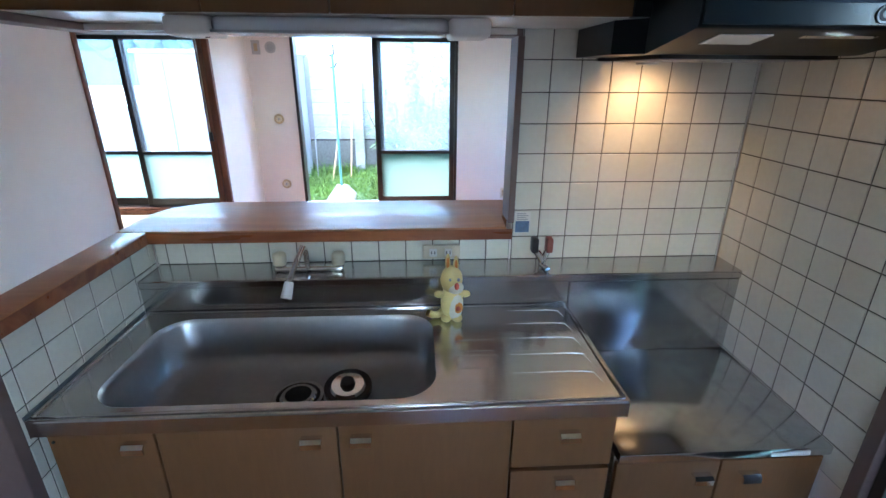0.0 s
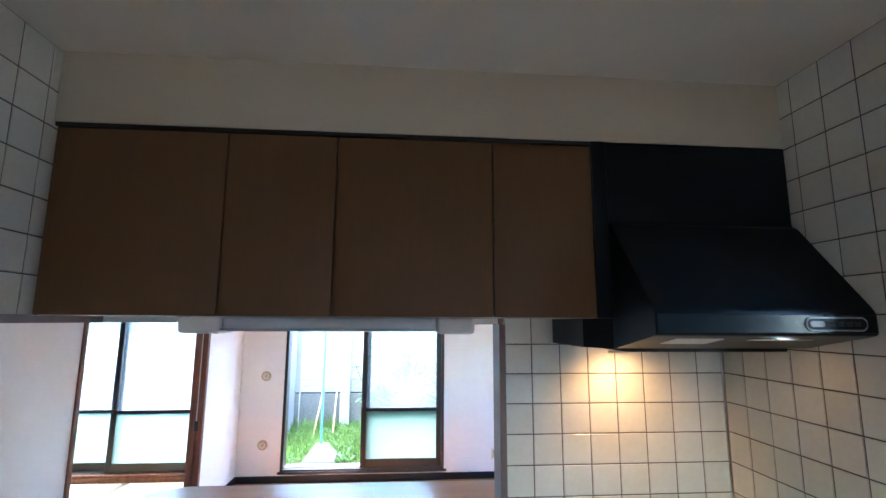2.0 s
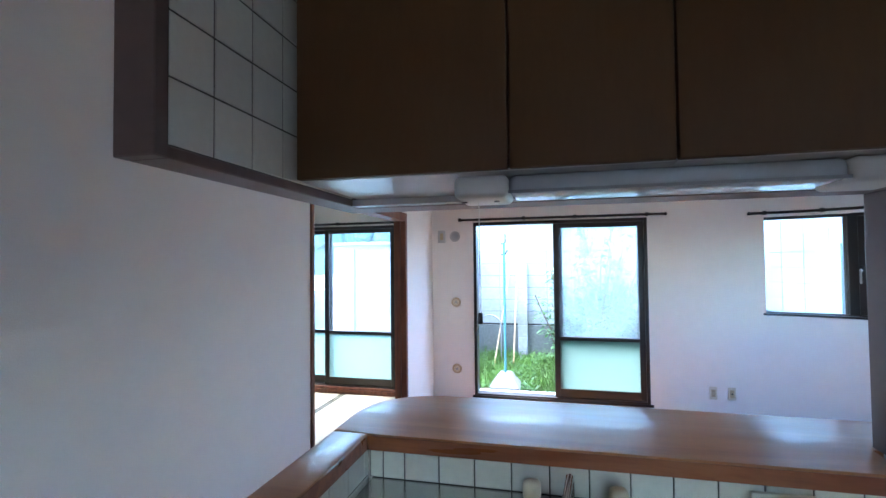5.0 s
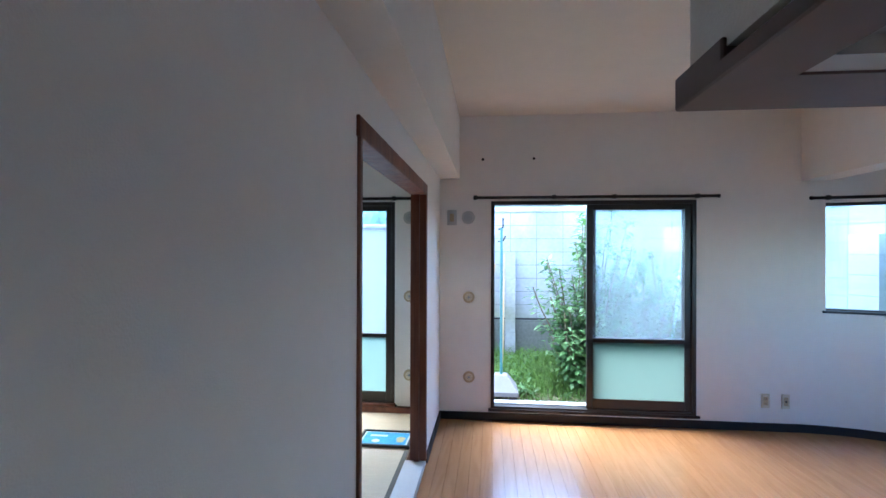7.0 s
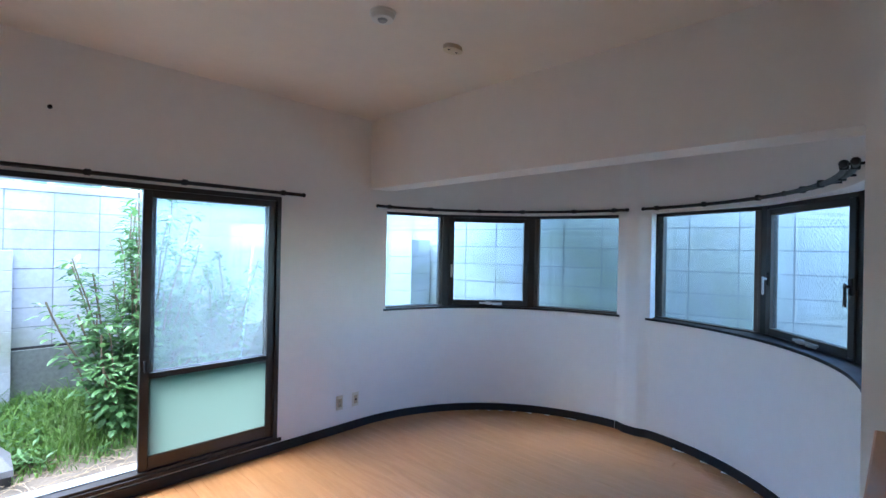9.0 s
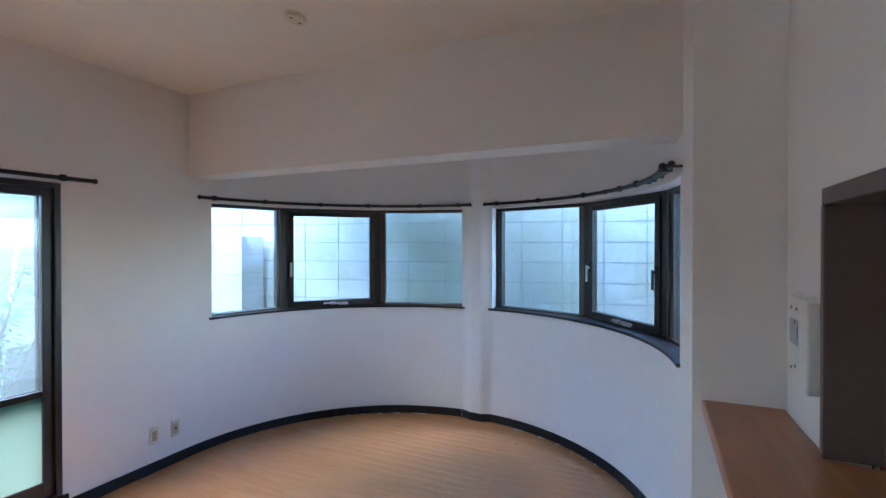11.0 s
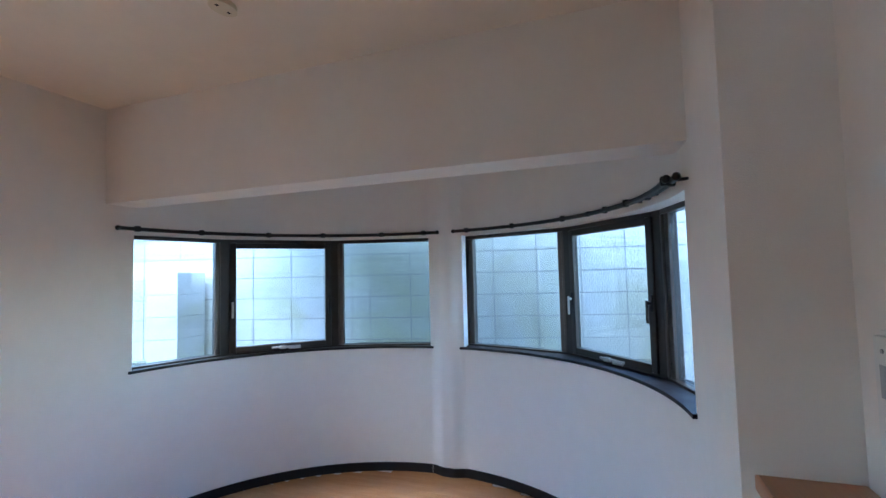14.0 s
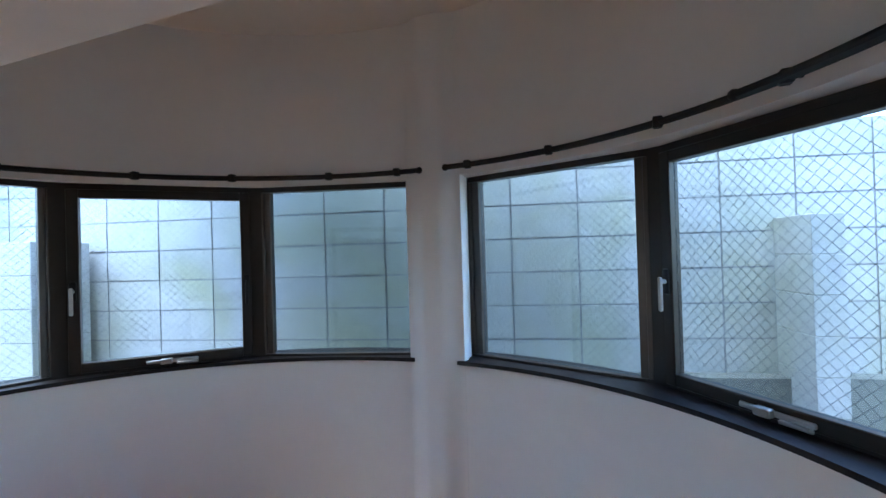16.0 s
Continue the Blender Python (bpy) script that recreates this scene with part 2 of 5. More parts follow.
def cyl(bm, a, b, r0, r1=None, n=14, caps=True):
    a, b = Vector(a), Vector(b)
    r1 = r0 if r1 is None else r1
    d = b - a
    m = Matrix.Translation((a + b) / 2) @ d.to_track_quat("Z", "Y").to_matrix().to_4x4()
    bmesh.ops.create_cone(bm, cap_ends=caps, segments=n, radius1=r0, radius2=r1, depth=d.length, matrix=m)
    return bm


def ball(bm, c, sx, sy, sz, u=14, v=9):
    bmesh.ops.create_uvsphere(bm, u_segments=u, v_segments=v, radius=1.0, matrix=Matrix.Translation(c) @ Matrix.Diagonal((sx, sy, sz, 1)))
    return bm


def tube(bm, pts, r, n=8):
    """A round bar along a line of points."""
    rings = []
    for i, p in enumerate(pts):
        p = Vector(p)
        d = (Vector(pts[min(i + 1, len(pts) - 1)]) - Vector(pts[max(i - 1, 0)])).normalized()
        q = d.to_track_quat("Z", "Y").to_matrix()
        rings.append([bm.verts.new(p + q @ Vector((r * math.cos(k * math.tau / n), r * math.sin(k * math.tau / n), 0))) for k in range(n)])
    for a, b in zip(rings, rings[1:]):
        for k in range(n):
            bm.faces.new((a[k], a[(k + 1) % n], b[(k + 1) % n], b[k]))
    bm.faces.new(rings[0][::-1])
    bm.faces.new(rings[-1])
    return bm


def prism(bm, outline, z0, z1):
    """An upright solid over an outline in plan."""
    lo = [bm.verts.new((x, y, z0)) for x, y in outline]
    hi = [bm.verts.new((x, y, z1)) for x, y in outline]
    n = len(outline)
    for i in range(n):
        bm.faces.new((lo[i], lo[(i + 1) % n], hi[(i + 1) % n], hi[i]))
    bm.faces.new(hi)
    bm.faces.new(lo[::-1])
    return bm


def prism_x(bm, outline, x0, x1):
    """A solid over an outline of (y, z), from x0 to x1."""
    lo = [bm.verts.new((x0, y, z)) for y, z in outline]
    hi = [bm.verts.new((x1, y, z)) for y, z in outline]
    n = len(outline)
    for i in range(n):
        bm.faces.new((lo[i], lo[(i + 1) % n], hi[(i + 1) % n], hi[i]))
    bm.faces.new(hi)
    bm.faces.new(lo[::-1])
    return bm


def finish(name, bm, material, smooth=False):
    bmesh.ops.recalc_face_normals(bm, faces=bm.faces)
    me = bpy.data.meshes.new(name)
    bm.to_mesh(me)
    bm.free()
    me.materials.append(material)
    if smooth:
        me.polygons.foreach_set("use_smooth", [True] * len(me.polygons))
        me.set_sharp_from_angle(angle=radians(40))
    return new(name, me)


def part(name, bm, material, parent, label="", smooth=True):
    ob = finish(name, bm, material, smooth)
    ob.parent = parent
    ob.matrix_parent_inverse = parent.matrix_basis.inverted()
    return tagged(ob, label)


def thing(name, base, label, category, group="", kind=""):
    ob = new(name)
    ob.empty_display_size = 0.1
    ob.location = base
    ob.matrix_basis = Matrix.Translation(base)
    return tagged(ob, label, category, group, kind)


def solid(name, bm, material, label, category="", kind="structure", smooth=False):
    return tagged(finish(name, bm, material, smooth), label, category, "", kind)


# ---- plan ----
XL, YW = -1.63, 5.07            # living room: side wall and garden wall
CX, CY, R = 1.255, 3.465, 1.605  # centre and radius of the round bay
CEIL, KCEIL = 2.715, 2.46
YT, YP = 1.50, 1.595            # tiled face and living face of the partition
XR = 1.20                       # tiled side wall of the kitchen
TAT = 0.13                      # tatami floor height
A1 = (2.5, 81.5)                # bay window openings, degrees
A2 = (-84.5, -7.0)
SILL, HEAD = 1.069, 1.945
FZ = 0.082                      # finished floor height


def on(a, r):
    return CX + r * math.cos(radians(a)), CY + r * math.sin(radians(a))


# ---- structure: floors and ceilings ----
solid("floor_base", bx(-1.75, 2.45, CY - R - 0.2, YW + 0.05, -0.30, FZ - 0.018), M_SUB, "dark subfloor under the wooden boards", "floor")
solid("floor_kitchen_base", bx(-1.75, XR + 0.10, -2.3, CY - R - 0.2, -0.30, FZ - 0.018), M_SUB, "dark subfloor under the kitchen floor", "floor")
bm = bmesh.new()
prism(bm, [(2.45, 1.70)] + [on(a, R + 0.05) for a in range(-42, 43, 3)] + [(2.45, 5.12)], -0.30, FZ - 0.019)
solid("floor_bay_base", bm, M_SUB, "dark subfloor under the round bay", "floor")
solid("floor_kitchen", bx(-1.63, XR + 0.008, -2.2, 1.595, FZ - 0.0175, FZ - 0.002), M_FLOOR, "brown wooden kitchen floor", "floor")
solid("ceiling", bx(-1.75, 3.1, 1.598, YW + 0.15, CEIL, CEIL + 0.1), M_CEIL, "white papered living room ceiling", "ceiling")
solid("ceiling_kitchen", bx(-1.75, XR + 0.10, -2.3, 1.496, KCEIL, KCEIL + 0.1), M_KCEIL, "cream papered kitchen ceiling", "ceiling")

# ---- structure: walls ----
OY0, OY1, OZ = 2.54, 4.16, 1.985
bm = bmesh.new()
box(bm, XL - 0.09, XL, -2.2, OY0, -0.3, CEIL)
box(bm, XL - 0.09, XL, OY1, YW, -0.3, CEIL)
box(bm, XL - 0.09, XL, OY0, OY1, OZ, CEIL)
solid("wall_west", bm, M_WALL, "white papered wall with a wide opening to the tatami room", "wall")

WX0, WX1, WZ0, WZ1 = -1.185, 0.505, 0.180, 1.975
TX0, TX1 = -3.70, -2.03
bm = bmesh.new()
box(bm, XL, WX0, YW, YW + 0.15, -0.3, CEIL)
box(bm, WX1, CX, YW, YW + 0.15, -0.3, CEIL)
box(bm, WX0, WX1, YW, YW + 0.15, -0.3, WZ0)
box(bm, WX0, WX1, YW, YW + 0.15, WZ1, CEIL)
solid("wall_north", bm, M_WALL, "white papered wall with the garden door-window", "wall")
bm = bmesh.new()
box(bm, -4.6, TX0, YW, YW + 0.15, -0.3, CEIL)
box(bm, TX1, XL, YW, YW + 0.15, -0.3, CEIL)
box(bm, TX0, TX1, YW, YW + 0.15, -0.3, WZ0)
box(bm, TX0, TX1, YW, YW + 0.15, WZ1, CEIL)
solid("wall_tatami_north", bm, M_WALL, "white papered wall of the tatami room", "wall")
bm = bmesh.new()
box(bm, -4.7, -4.6, 0.9, YW + 0.15, -0.3, CEIL)
box(bm, -4.6, XL - 0.09, 0.9, 1.0, -0.3, CEIL)
solid("wall_tatami_back", bm, M_WALL, "white papered walls closing the tatami room", "wall")
solid("ceiling_tatami", bx(-4.7, XL - 0.09, 0.9, YW + 0.15, CEIL, CEIL + 0.1), M_CEIL, "pale tatami room ceiling", "ceiling")


def arc(bm, a0, a1, r0, r1, z0, z1, step=2.0):
    """A curved block of wall; each face sheet has its own vertices."""
    n = max(1, int(round((a1 - a0) / step)))
    an = [a0 + (a1 - a0) * i / n for i in range(n + 1)]

    def sheet(f, g):
        p = [bm.verts.new(f(a)) for a in an]
        q = [bm.verts.new(g(a)) for a in an]
        for i in range(n):
            bm.faces.new((p[i], p[i + 1], q[i + 1], q[i]))
    sheet(lambda a: (*on(a, r0), z0), lambda a: (*on(a, r0), z1))
    sheet(lambda a: (*on(a, r1), z1), lambda a: (*on(a, r1), z0))
    sheet(lambda a: (*on(a, r0), z1), lambda a: (*on(a, r1), z1))
    sheet(lambda a: (*on(a, r1), z0), lambda a: (*on(a, r0), z0))
    for a in (a0, a1):
        bm.faces.new([bm.verts.new((*on(a, r), z)) for r, z in ((r0, z0), (r1, z0), (r1, z1), (r0, z1))])


RO = R + 0.22
for nm, a0, a1, z0, z1, lab in (
        ("wall_bay", -90, 90, -0.3, SILL, "curved white papered wall under the bay windows"),
        ("wall_bay_head", -90, 90, HEAD, CEIL + 0.1, "curved white papered wall over the bay windows"),
        ("wall_bay_end_1", A1[1], 90, SILL, HEAD, "white papered wall end beside the bay window"),
        ("wall_bay_middle", A2[1], A1[0], SILL, HEAD, "white papered wall between the bay windows"),
        ("wall_bay_end_2", -90, A2[0], SILL, HEAD, "white papered wall end beside the bay window")):
    bm = bmesh.new()
    arc(bm, a0, a1, R, RO, z0, z1, 1.0 if a1 - a0 < 12 else 2.0)
    solid(nm, bm, M_WALL, lab, "wall", smooth=True)

# slim rounded pier between the bay windows
prof = []
for k in range(25):
    a = -7.4 + 10.2 * k / 24
    u = abs((a + 2.3) / 5.1)
    e = max(0.0, min(1.0, (1 - u) / 0.75))
    prof.append((a, 0.0015 + 0.037 * e * e * (3 - 2 * e)))
bm = bmesh.new()
prism(bm, [on(a, R - d) for a, d in prof] + [on(3.0, R + 0.03), on(-7.6, R + 0.03)], 0, CEIL)
solid("wall_bay_pier", bm, M_WALL, "slim white rounded pier between the bay windows", "wall", smooth=True)

bm = bmesh.new()
box(bm, 0.77, CX, YP, CY - R, -0.3, CEIL)
box(bm, CX, CX + 0.005, CY - R - 0.22, CY - R, -0.3, CEIL)
solid("wall_column", bm, M_WALL, "white papered projecting wall beside the counter", "wall")
solid("beam_bay", bx(1.32, 1.53, CY - R, YW, 2.122, CEIL), M_WALL, "white papered ceiling beam before the bay", "beam")
solid("beam_west", bx(XL, -1.46, 1.60, YW, 2.175, CEIL), M_WALL, "white papered ceiling beam along the wall", "beam")

# partition between kitchen and living room
OX0, OX1, BAR, HANG = -0.97, 0.40, 1.103, 1.718
bm = bmesh.new()
box(bm, OX1, 1.30, YT + 0.008, YP, -0.3, CEIL)
box(bm, -0.955, OX1, YT + 0.008, YP, -0.3, BAR - 0.045)
box(bm, -0.955, OX1, YT + 0.008, YP, HANG + 0.04, CEIL)
solid("wall_partition", bm, M_WALL, "white papered partition with a serving hatch", "wall")
solid("wall_header", bx(XL, -0.97, 1.498, YP, KCEIL, CEIL), M_WALL, "white papered header above the passage", "wall")
bm = bmesh.new()
box(bm, XR + 0.008, XR + 0.10, 0.79, YT + 0.008, -0.3, KCEIL)
box(bm, XR + 0.008, XR + 0.10, -2.2, -0.06, -0.3, KCEIL)
box(bm, XR + 0.008, XR + 0.10, -0.06, 0.79, 2.10, KCEIL)
box(bm, XR + 0.008, XR + 0.10, -0.06, 0.79, -0.3, 0.12)
solid("wall_kitchen_east", bm, M_WALL, "kitchen side wall under the tiles", "wall")
# unseen back wall; its opening is added only to let daylight into the kitchen
bm = bmesh.new()
for x0, x1, z0, z1 in ((-1.75, 0.05, -0.3, CEIL), (0.82, XR + 0.10, -0.3, CEIL), (0.05, 0.82, -0.3, 0.92), (0.05, 0.82, 1.61, CEIL)):
    box(bm, x0, x1, -2.3, -2.2, z0, z1)
solid("wall_kitchen_back", bm, M_WALL, "unseen plain white kitchen wall with an opening added for daylight", "wall")
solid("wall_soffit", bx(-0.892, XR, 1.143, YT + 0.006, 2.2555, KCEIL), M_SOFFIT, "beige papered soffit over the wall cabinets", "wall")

# half wall and hanging wall at the open end of the kitchen
solid("wall_half", bx(-0.948, -0.876, 0.83, YT + 0.008, -0.02, BAR - 0.045), M_WALL, "low white wall closing the counter end", "wall")
solid("wall_hanging", bx(-0.963, -0.904, 0.82, YP - 0.03, HANG + 0.03, KCEIL), M_WALL, "hanging wall over the counter end", "wall")
bm = bmesh.new()
box(bm, -0.968, -0.895, 0.795, 0.82, HANG, KCEIL, 0.002)
box(bm, -0.968, -0.895, 0.82, YT, HANG, HANG + 0.019, 0.002)
solid("trim_hanging", bm, M_TRIM, "mauve-brown edging of the hanging wall", "trim")
bm = bmesh.new()
box(bm, -0.968, 0.40, YT - 0.008, YP + 0.012, HANG, HANG + 0.04, 0.002)
box(bm, 0.384, 0.406, YT - 0.012, YP + 0.012, BAR + 0.002, HANG, 0.002)
solid("trim_hatch", bm, M_TRIM, "mauve-brown frame of the serving hatch", "trim")
solid("trim_half_wall", bx(-0.955, -0.868, 0.795, 0.83, FZ, BAR - 0.045, 0.002), M_TRIM, "mauve-brown end board of the low wall", "trim")
solid("trim_east_wall", bx(XR - 0.008, XR + 0.106, 0.750, 0.79, 0.12, KCEIL, 0.002), M_TRIM, "dark brown end board of the tiled wall", "trim")

# baseboards
bm = bmesh.new()
box(bm, XL + 0.0, CX, YW - 0.012, YW, FZ, FZ + 0.067)
solid("baseboard_north", bm, M_BASE, "dark vinyl baseboard under the garden window", "baseboard")
bm = bmesh.new()
arc(bm, 3.0, 90, R - 0.008, R, FZ, FZ + 0.067)
arc(bm, -90, -7.4, R - 0.008, R, FZ, FZ + 0.067)
inner = [on(a, R - d - 0.008) for a, d in prof]
outer = [on(a, R - d) for a, d in prof]
prism(bm, inner + outer[::-1], FZ, FZ + 0.067)
solid("baseboard_bay", bm, M_BASE, "dark vinyl baseboard round the bay", "baseboard", smooth=True)
bm = bmesh.new()
box(bm, XL, XL + 0.012, OY1 + 0.04, YW - 0.012, FZ, FZ + 0.067)
box(bm, XL, XL + 0.012, -2.1, OY0 - 0.04, FZ, FZ + 0.067)
box(bm, 0.77, CX, CY - R, CY - R + 0.012, FZ, FZ + 0.067)
box(bm, -0.94, 0.77, YP, YP + 0.012, FZ, FZ + 0.067)
solid("baseboard_sides", bm, M_BASE, "dark vinyl baseboard along the side walls", "baseboard")

# ---- opening to the tatami room ----
bm = bmesh.new()
box(bm, XL - 0.098, XL + 0.012, OY0 - 0.022, OY0 + 0.008, FZ, OZ, 0.003)
box(bm, XL - 0.098, XL + 0.012, OY1 - 0.036, OY1 + 0.006, 0.13, OZ, 0.003)
box(bm, XL - 0.098, XL + 0.012, OY0 - 0.032, OY1 + 0.006, OZ - 0.06, OZ + 0.012, 0.003)
box(bm, XL - 0.07, XL - 0.035, OY1 - 0.055, OY1 - 0.036, 0.13, OZ - 0.06)
solid("trim_opening", bm, M_JAMB, "red-brown wooden frame of the tatami opening", "trim")
solid("trim_threshold", bx(XL - 0.13, XL + 0.004, OY0 + 0.004, OY1 - 0.036, FZ, TAT + 0.004, 0.002), M_WHITELAM, "pale raised threshold of the tatami room", "trim")
solid("floor_tatami_base", bx(-4.6, XL - 0.131, 1.0, YW, -0.3, TAT - 0.03), M_SUB, "floor under the tatami mats", "floor")
bm = bmesh.new()
box(bm, -4.6, XL - 0.13, YW - 0.05, YW - 0.001, TAT - 0.03, TAT + 0.045, 0.003)
box(bm, -3.75, -2.02, YW - 0.04, YW + 0.0, WZ0 - 0.002, WZ0 + 0.022, 0.003)
solid("trim_tatami", bm, M_JAMB, "red-brown wooden boards under the tatami room window", "trim")

# ---- windows ----
def pane(name, x0, x1, y, z0, z1, material, parent, label=""):
    ob = part(name, bx(x0, x1, y - 0.002, y + 0.002, z0, z1), material, parent, label, smooth=False)
    ob.visible_shadow = False
    return ob


def sash(parent, x0, x1, y, z0, z1, rail):
    """A sliding sash with a clear upper and a frosted lower pane."""
    bm = bmesh.new()
    w, d = 0.052, 0.015
    box(bm, x0, x0 + w, y - d, y + d, z0, z1, 0.002)
    box(bm, x1 - w, x1, y - d, y + d, z0, z1, 0.002)
    box(bm, x0 + w, x1 - w, y - d, y + d, z0, z0 + 0.085, 0.002)
    box(bm, x0 + w, x1 - w, y - d, y + d, z1 - 0.045, z1, 0.002)
    box(bm, x0 + w, x1 - w, y - d, y + d, rail - 0.018, rail + 0.018, 0.002)
    s = part("sash", bm, M_FRAME, parent, "dark bronze sliding sash")
    pane("pane", x0 + w, x1 - w, y, rail + 0.018, z1 - 0.045, M_GLASS, s, "clear glass pane")
    pane("pane", x0 + w, x1 - w, y, z0 + 0.085, rail - 0.018, M_FROST, s, "frosted glass pane")
    part("latch", bx(x0 + 0.018, x0 + 0.034, y - d - 0.016, y - d + 0.002, rail + 0.03, rail + 0.10, 0.004), M_ROD, s)
    return s


def sliding_window(name, x0, x1, label, opened):
    w = thing(name, ((x0 + x1) / 2, YW, WZ0), label, "window", kind="structure")
    bm = bmesh.new()
    y0, y1 = YW - 0.014, YW + 0.115
    box(bm, x0, x0 + 0.03, y0, y1, WZ0, WZ1, 0.002)
    box(bm, x1 - 0.03, x1, y0, y1, WZ0, WZ1, 0.002)
    box(bm, x0 + 0.03, x1 - 0.03, y0, y1, WZ1 - 0.032, WZ1, 0.002)
    box(bm, x0 + 0.03, x1 - 0.03, y0, y1, WZ0, WZ0 + 0.028, 0.002)
    part("window_frame", bm, M_FRAME, w)
    part("window_sill", bx(x0 - 0.02, x1 + 0.025, YW - 0.03, YW - 0.014, WZ0 - 0.012, WZ0 + 0.012, 0.002), M_BASE, w)
    part("rail", bx(x0 + 0.03, x1 - 0.03, YW + 0.06, YW + 0.155, WZ0 + 0.0285, WZ0 + 0.034), M_SHED, w, "pale aluminium track")
    mid = (x0 + x1) / 2
    sash(w, mid - 0.035, x1 - 0.03, YW + 0.025, WZ0 + 0.028, WZ1 - 0.032, 0.79)
    if opened:
        sash(w, mid + 0.0, x1 - 0.03, YW + 0.075, WZ0 + 0.028, WZ1 - 0.032, 0.79)
    else:
        sash(w, x0 + 0.03, mid + 0.03, YW + 0.075, WZ0 + 0.028, WZ1 - 0.032, 0.79)
    return w


sliding_window("window_1", WX0, WX1, "dark bronze sliding garden window, half slid open", True)
sliding_window("window_2", TX0, TX1, "dark bronze sliding tatami room window, closed", False)


# narrow kitchen door-window beyond the tiled wall
kw = thing("window_5", (XR + 0.05, 0.35, 0.12), "dark bronze kitchen door with a narrow glazed light", "window", kind="structure")
bm = bmesh.new()
KX0, KX1 = XR + 0.015, XR + 0.075
box(bm, KX0, KX1, 0.7185, 0.7495, 0.12, 2.10, 0.002)
box(bm, KX0, KX1, -0.06, 0.00, 0.12, 2.10, 0.002)
box(bm, KX0, KX1, 0.00, 0.7185, 2.04, 2.10, 0.002)
box(bm, KX0, KX1, 0.00, 0.7185, 0.12, 0.16, 0.002)
part("window_frame", bm, M_FRAME, kw)
bm = bmesh.new()
box(bm, KX0 + 0.008, KX1 - 0.008, 0.58, 0.61, 0.16, 2.04, 0.002)
box(bm, KX0 + 0.008, KX1 - 0.008, 0.61, 0.7185, 0.775, 0.805, 0.002)
box(bm, KX0 + 0.012, KX1 - 0.012, 0.00, 0.58, 0.16, 2.04, 0.002)
leaf = part("door_leaf", bm, M_FRAME, kw, "dark bronze door leaf")
for z0_, z1_, mt_ in ((0.16, 0.775, M_FROST), (0.805, 2.04, M_GLASS)):
    ob = part("pane", bx(XR + 0.043, XR + 0.047, 0.61, 0.7185, z0_, z1_), mt_, leaf, smooth=False)
    ob.visible_shadow = False


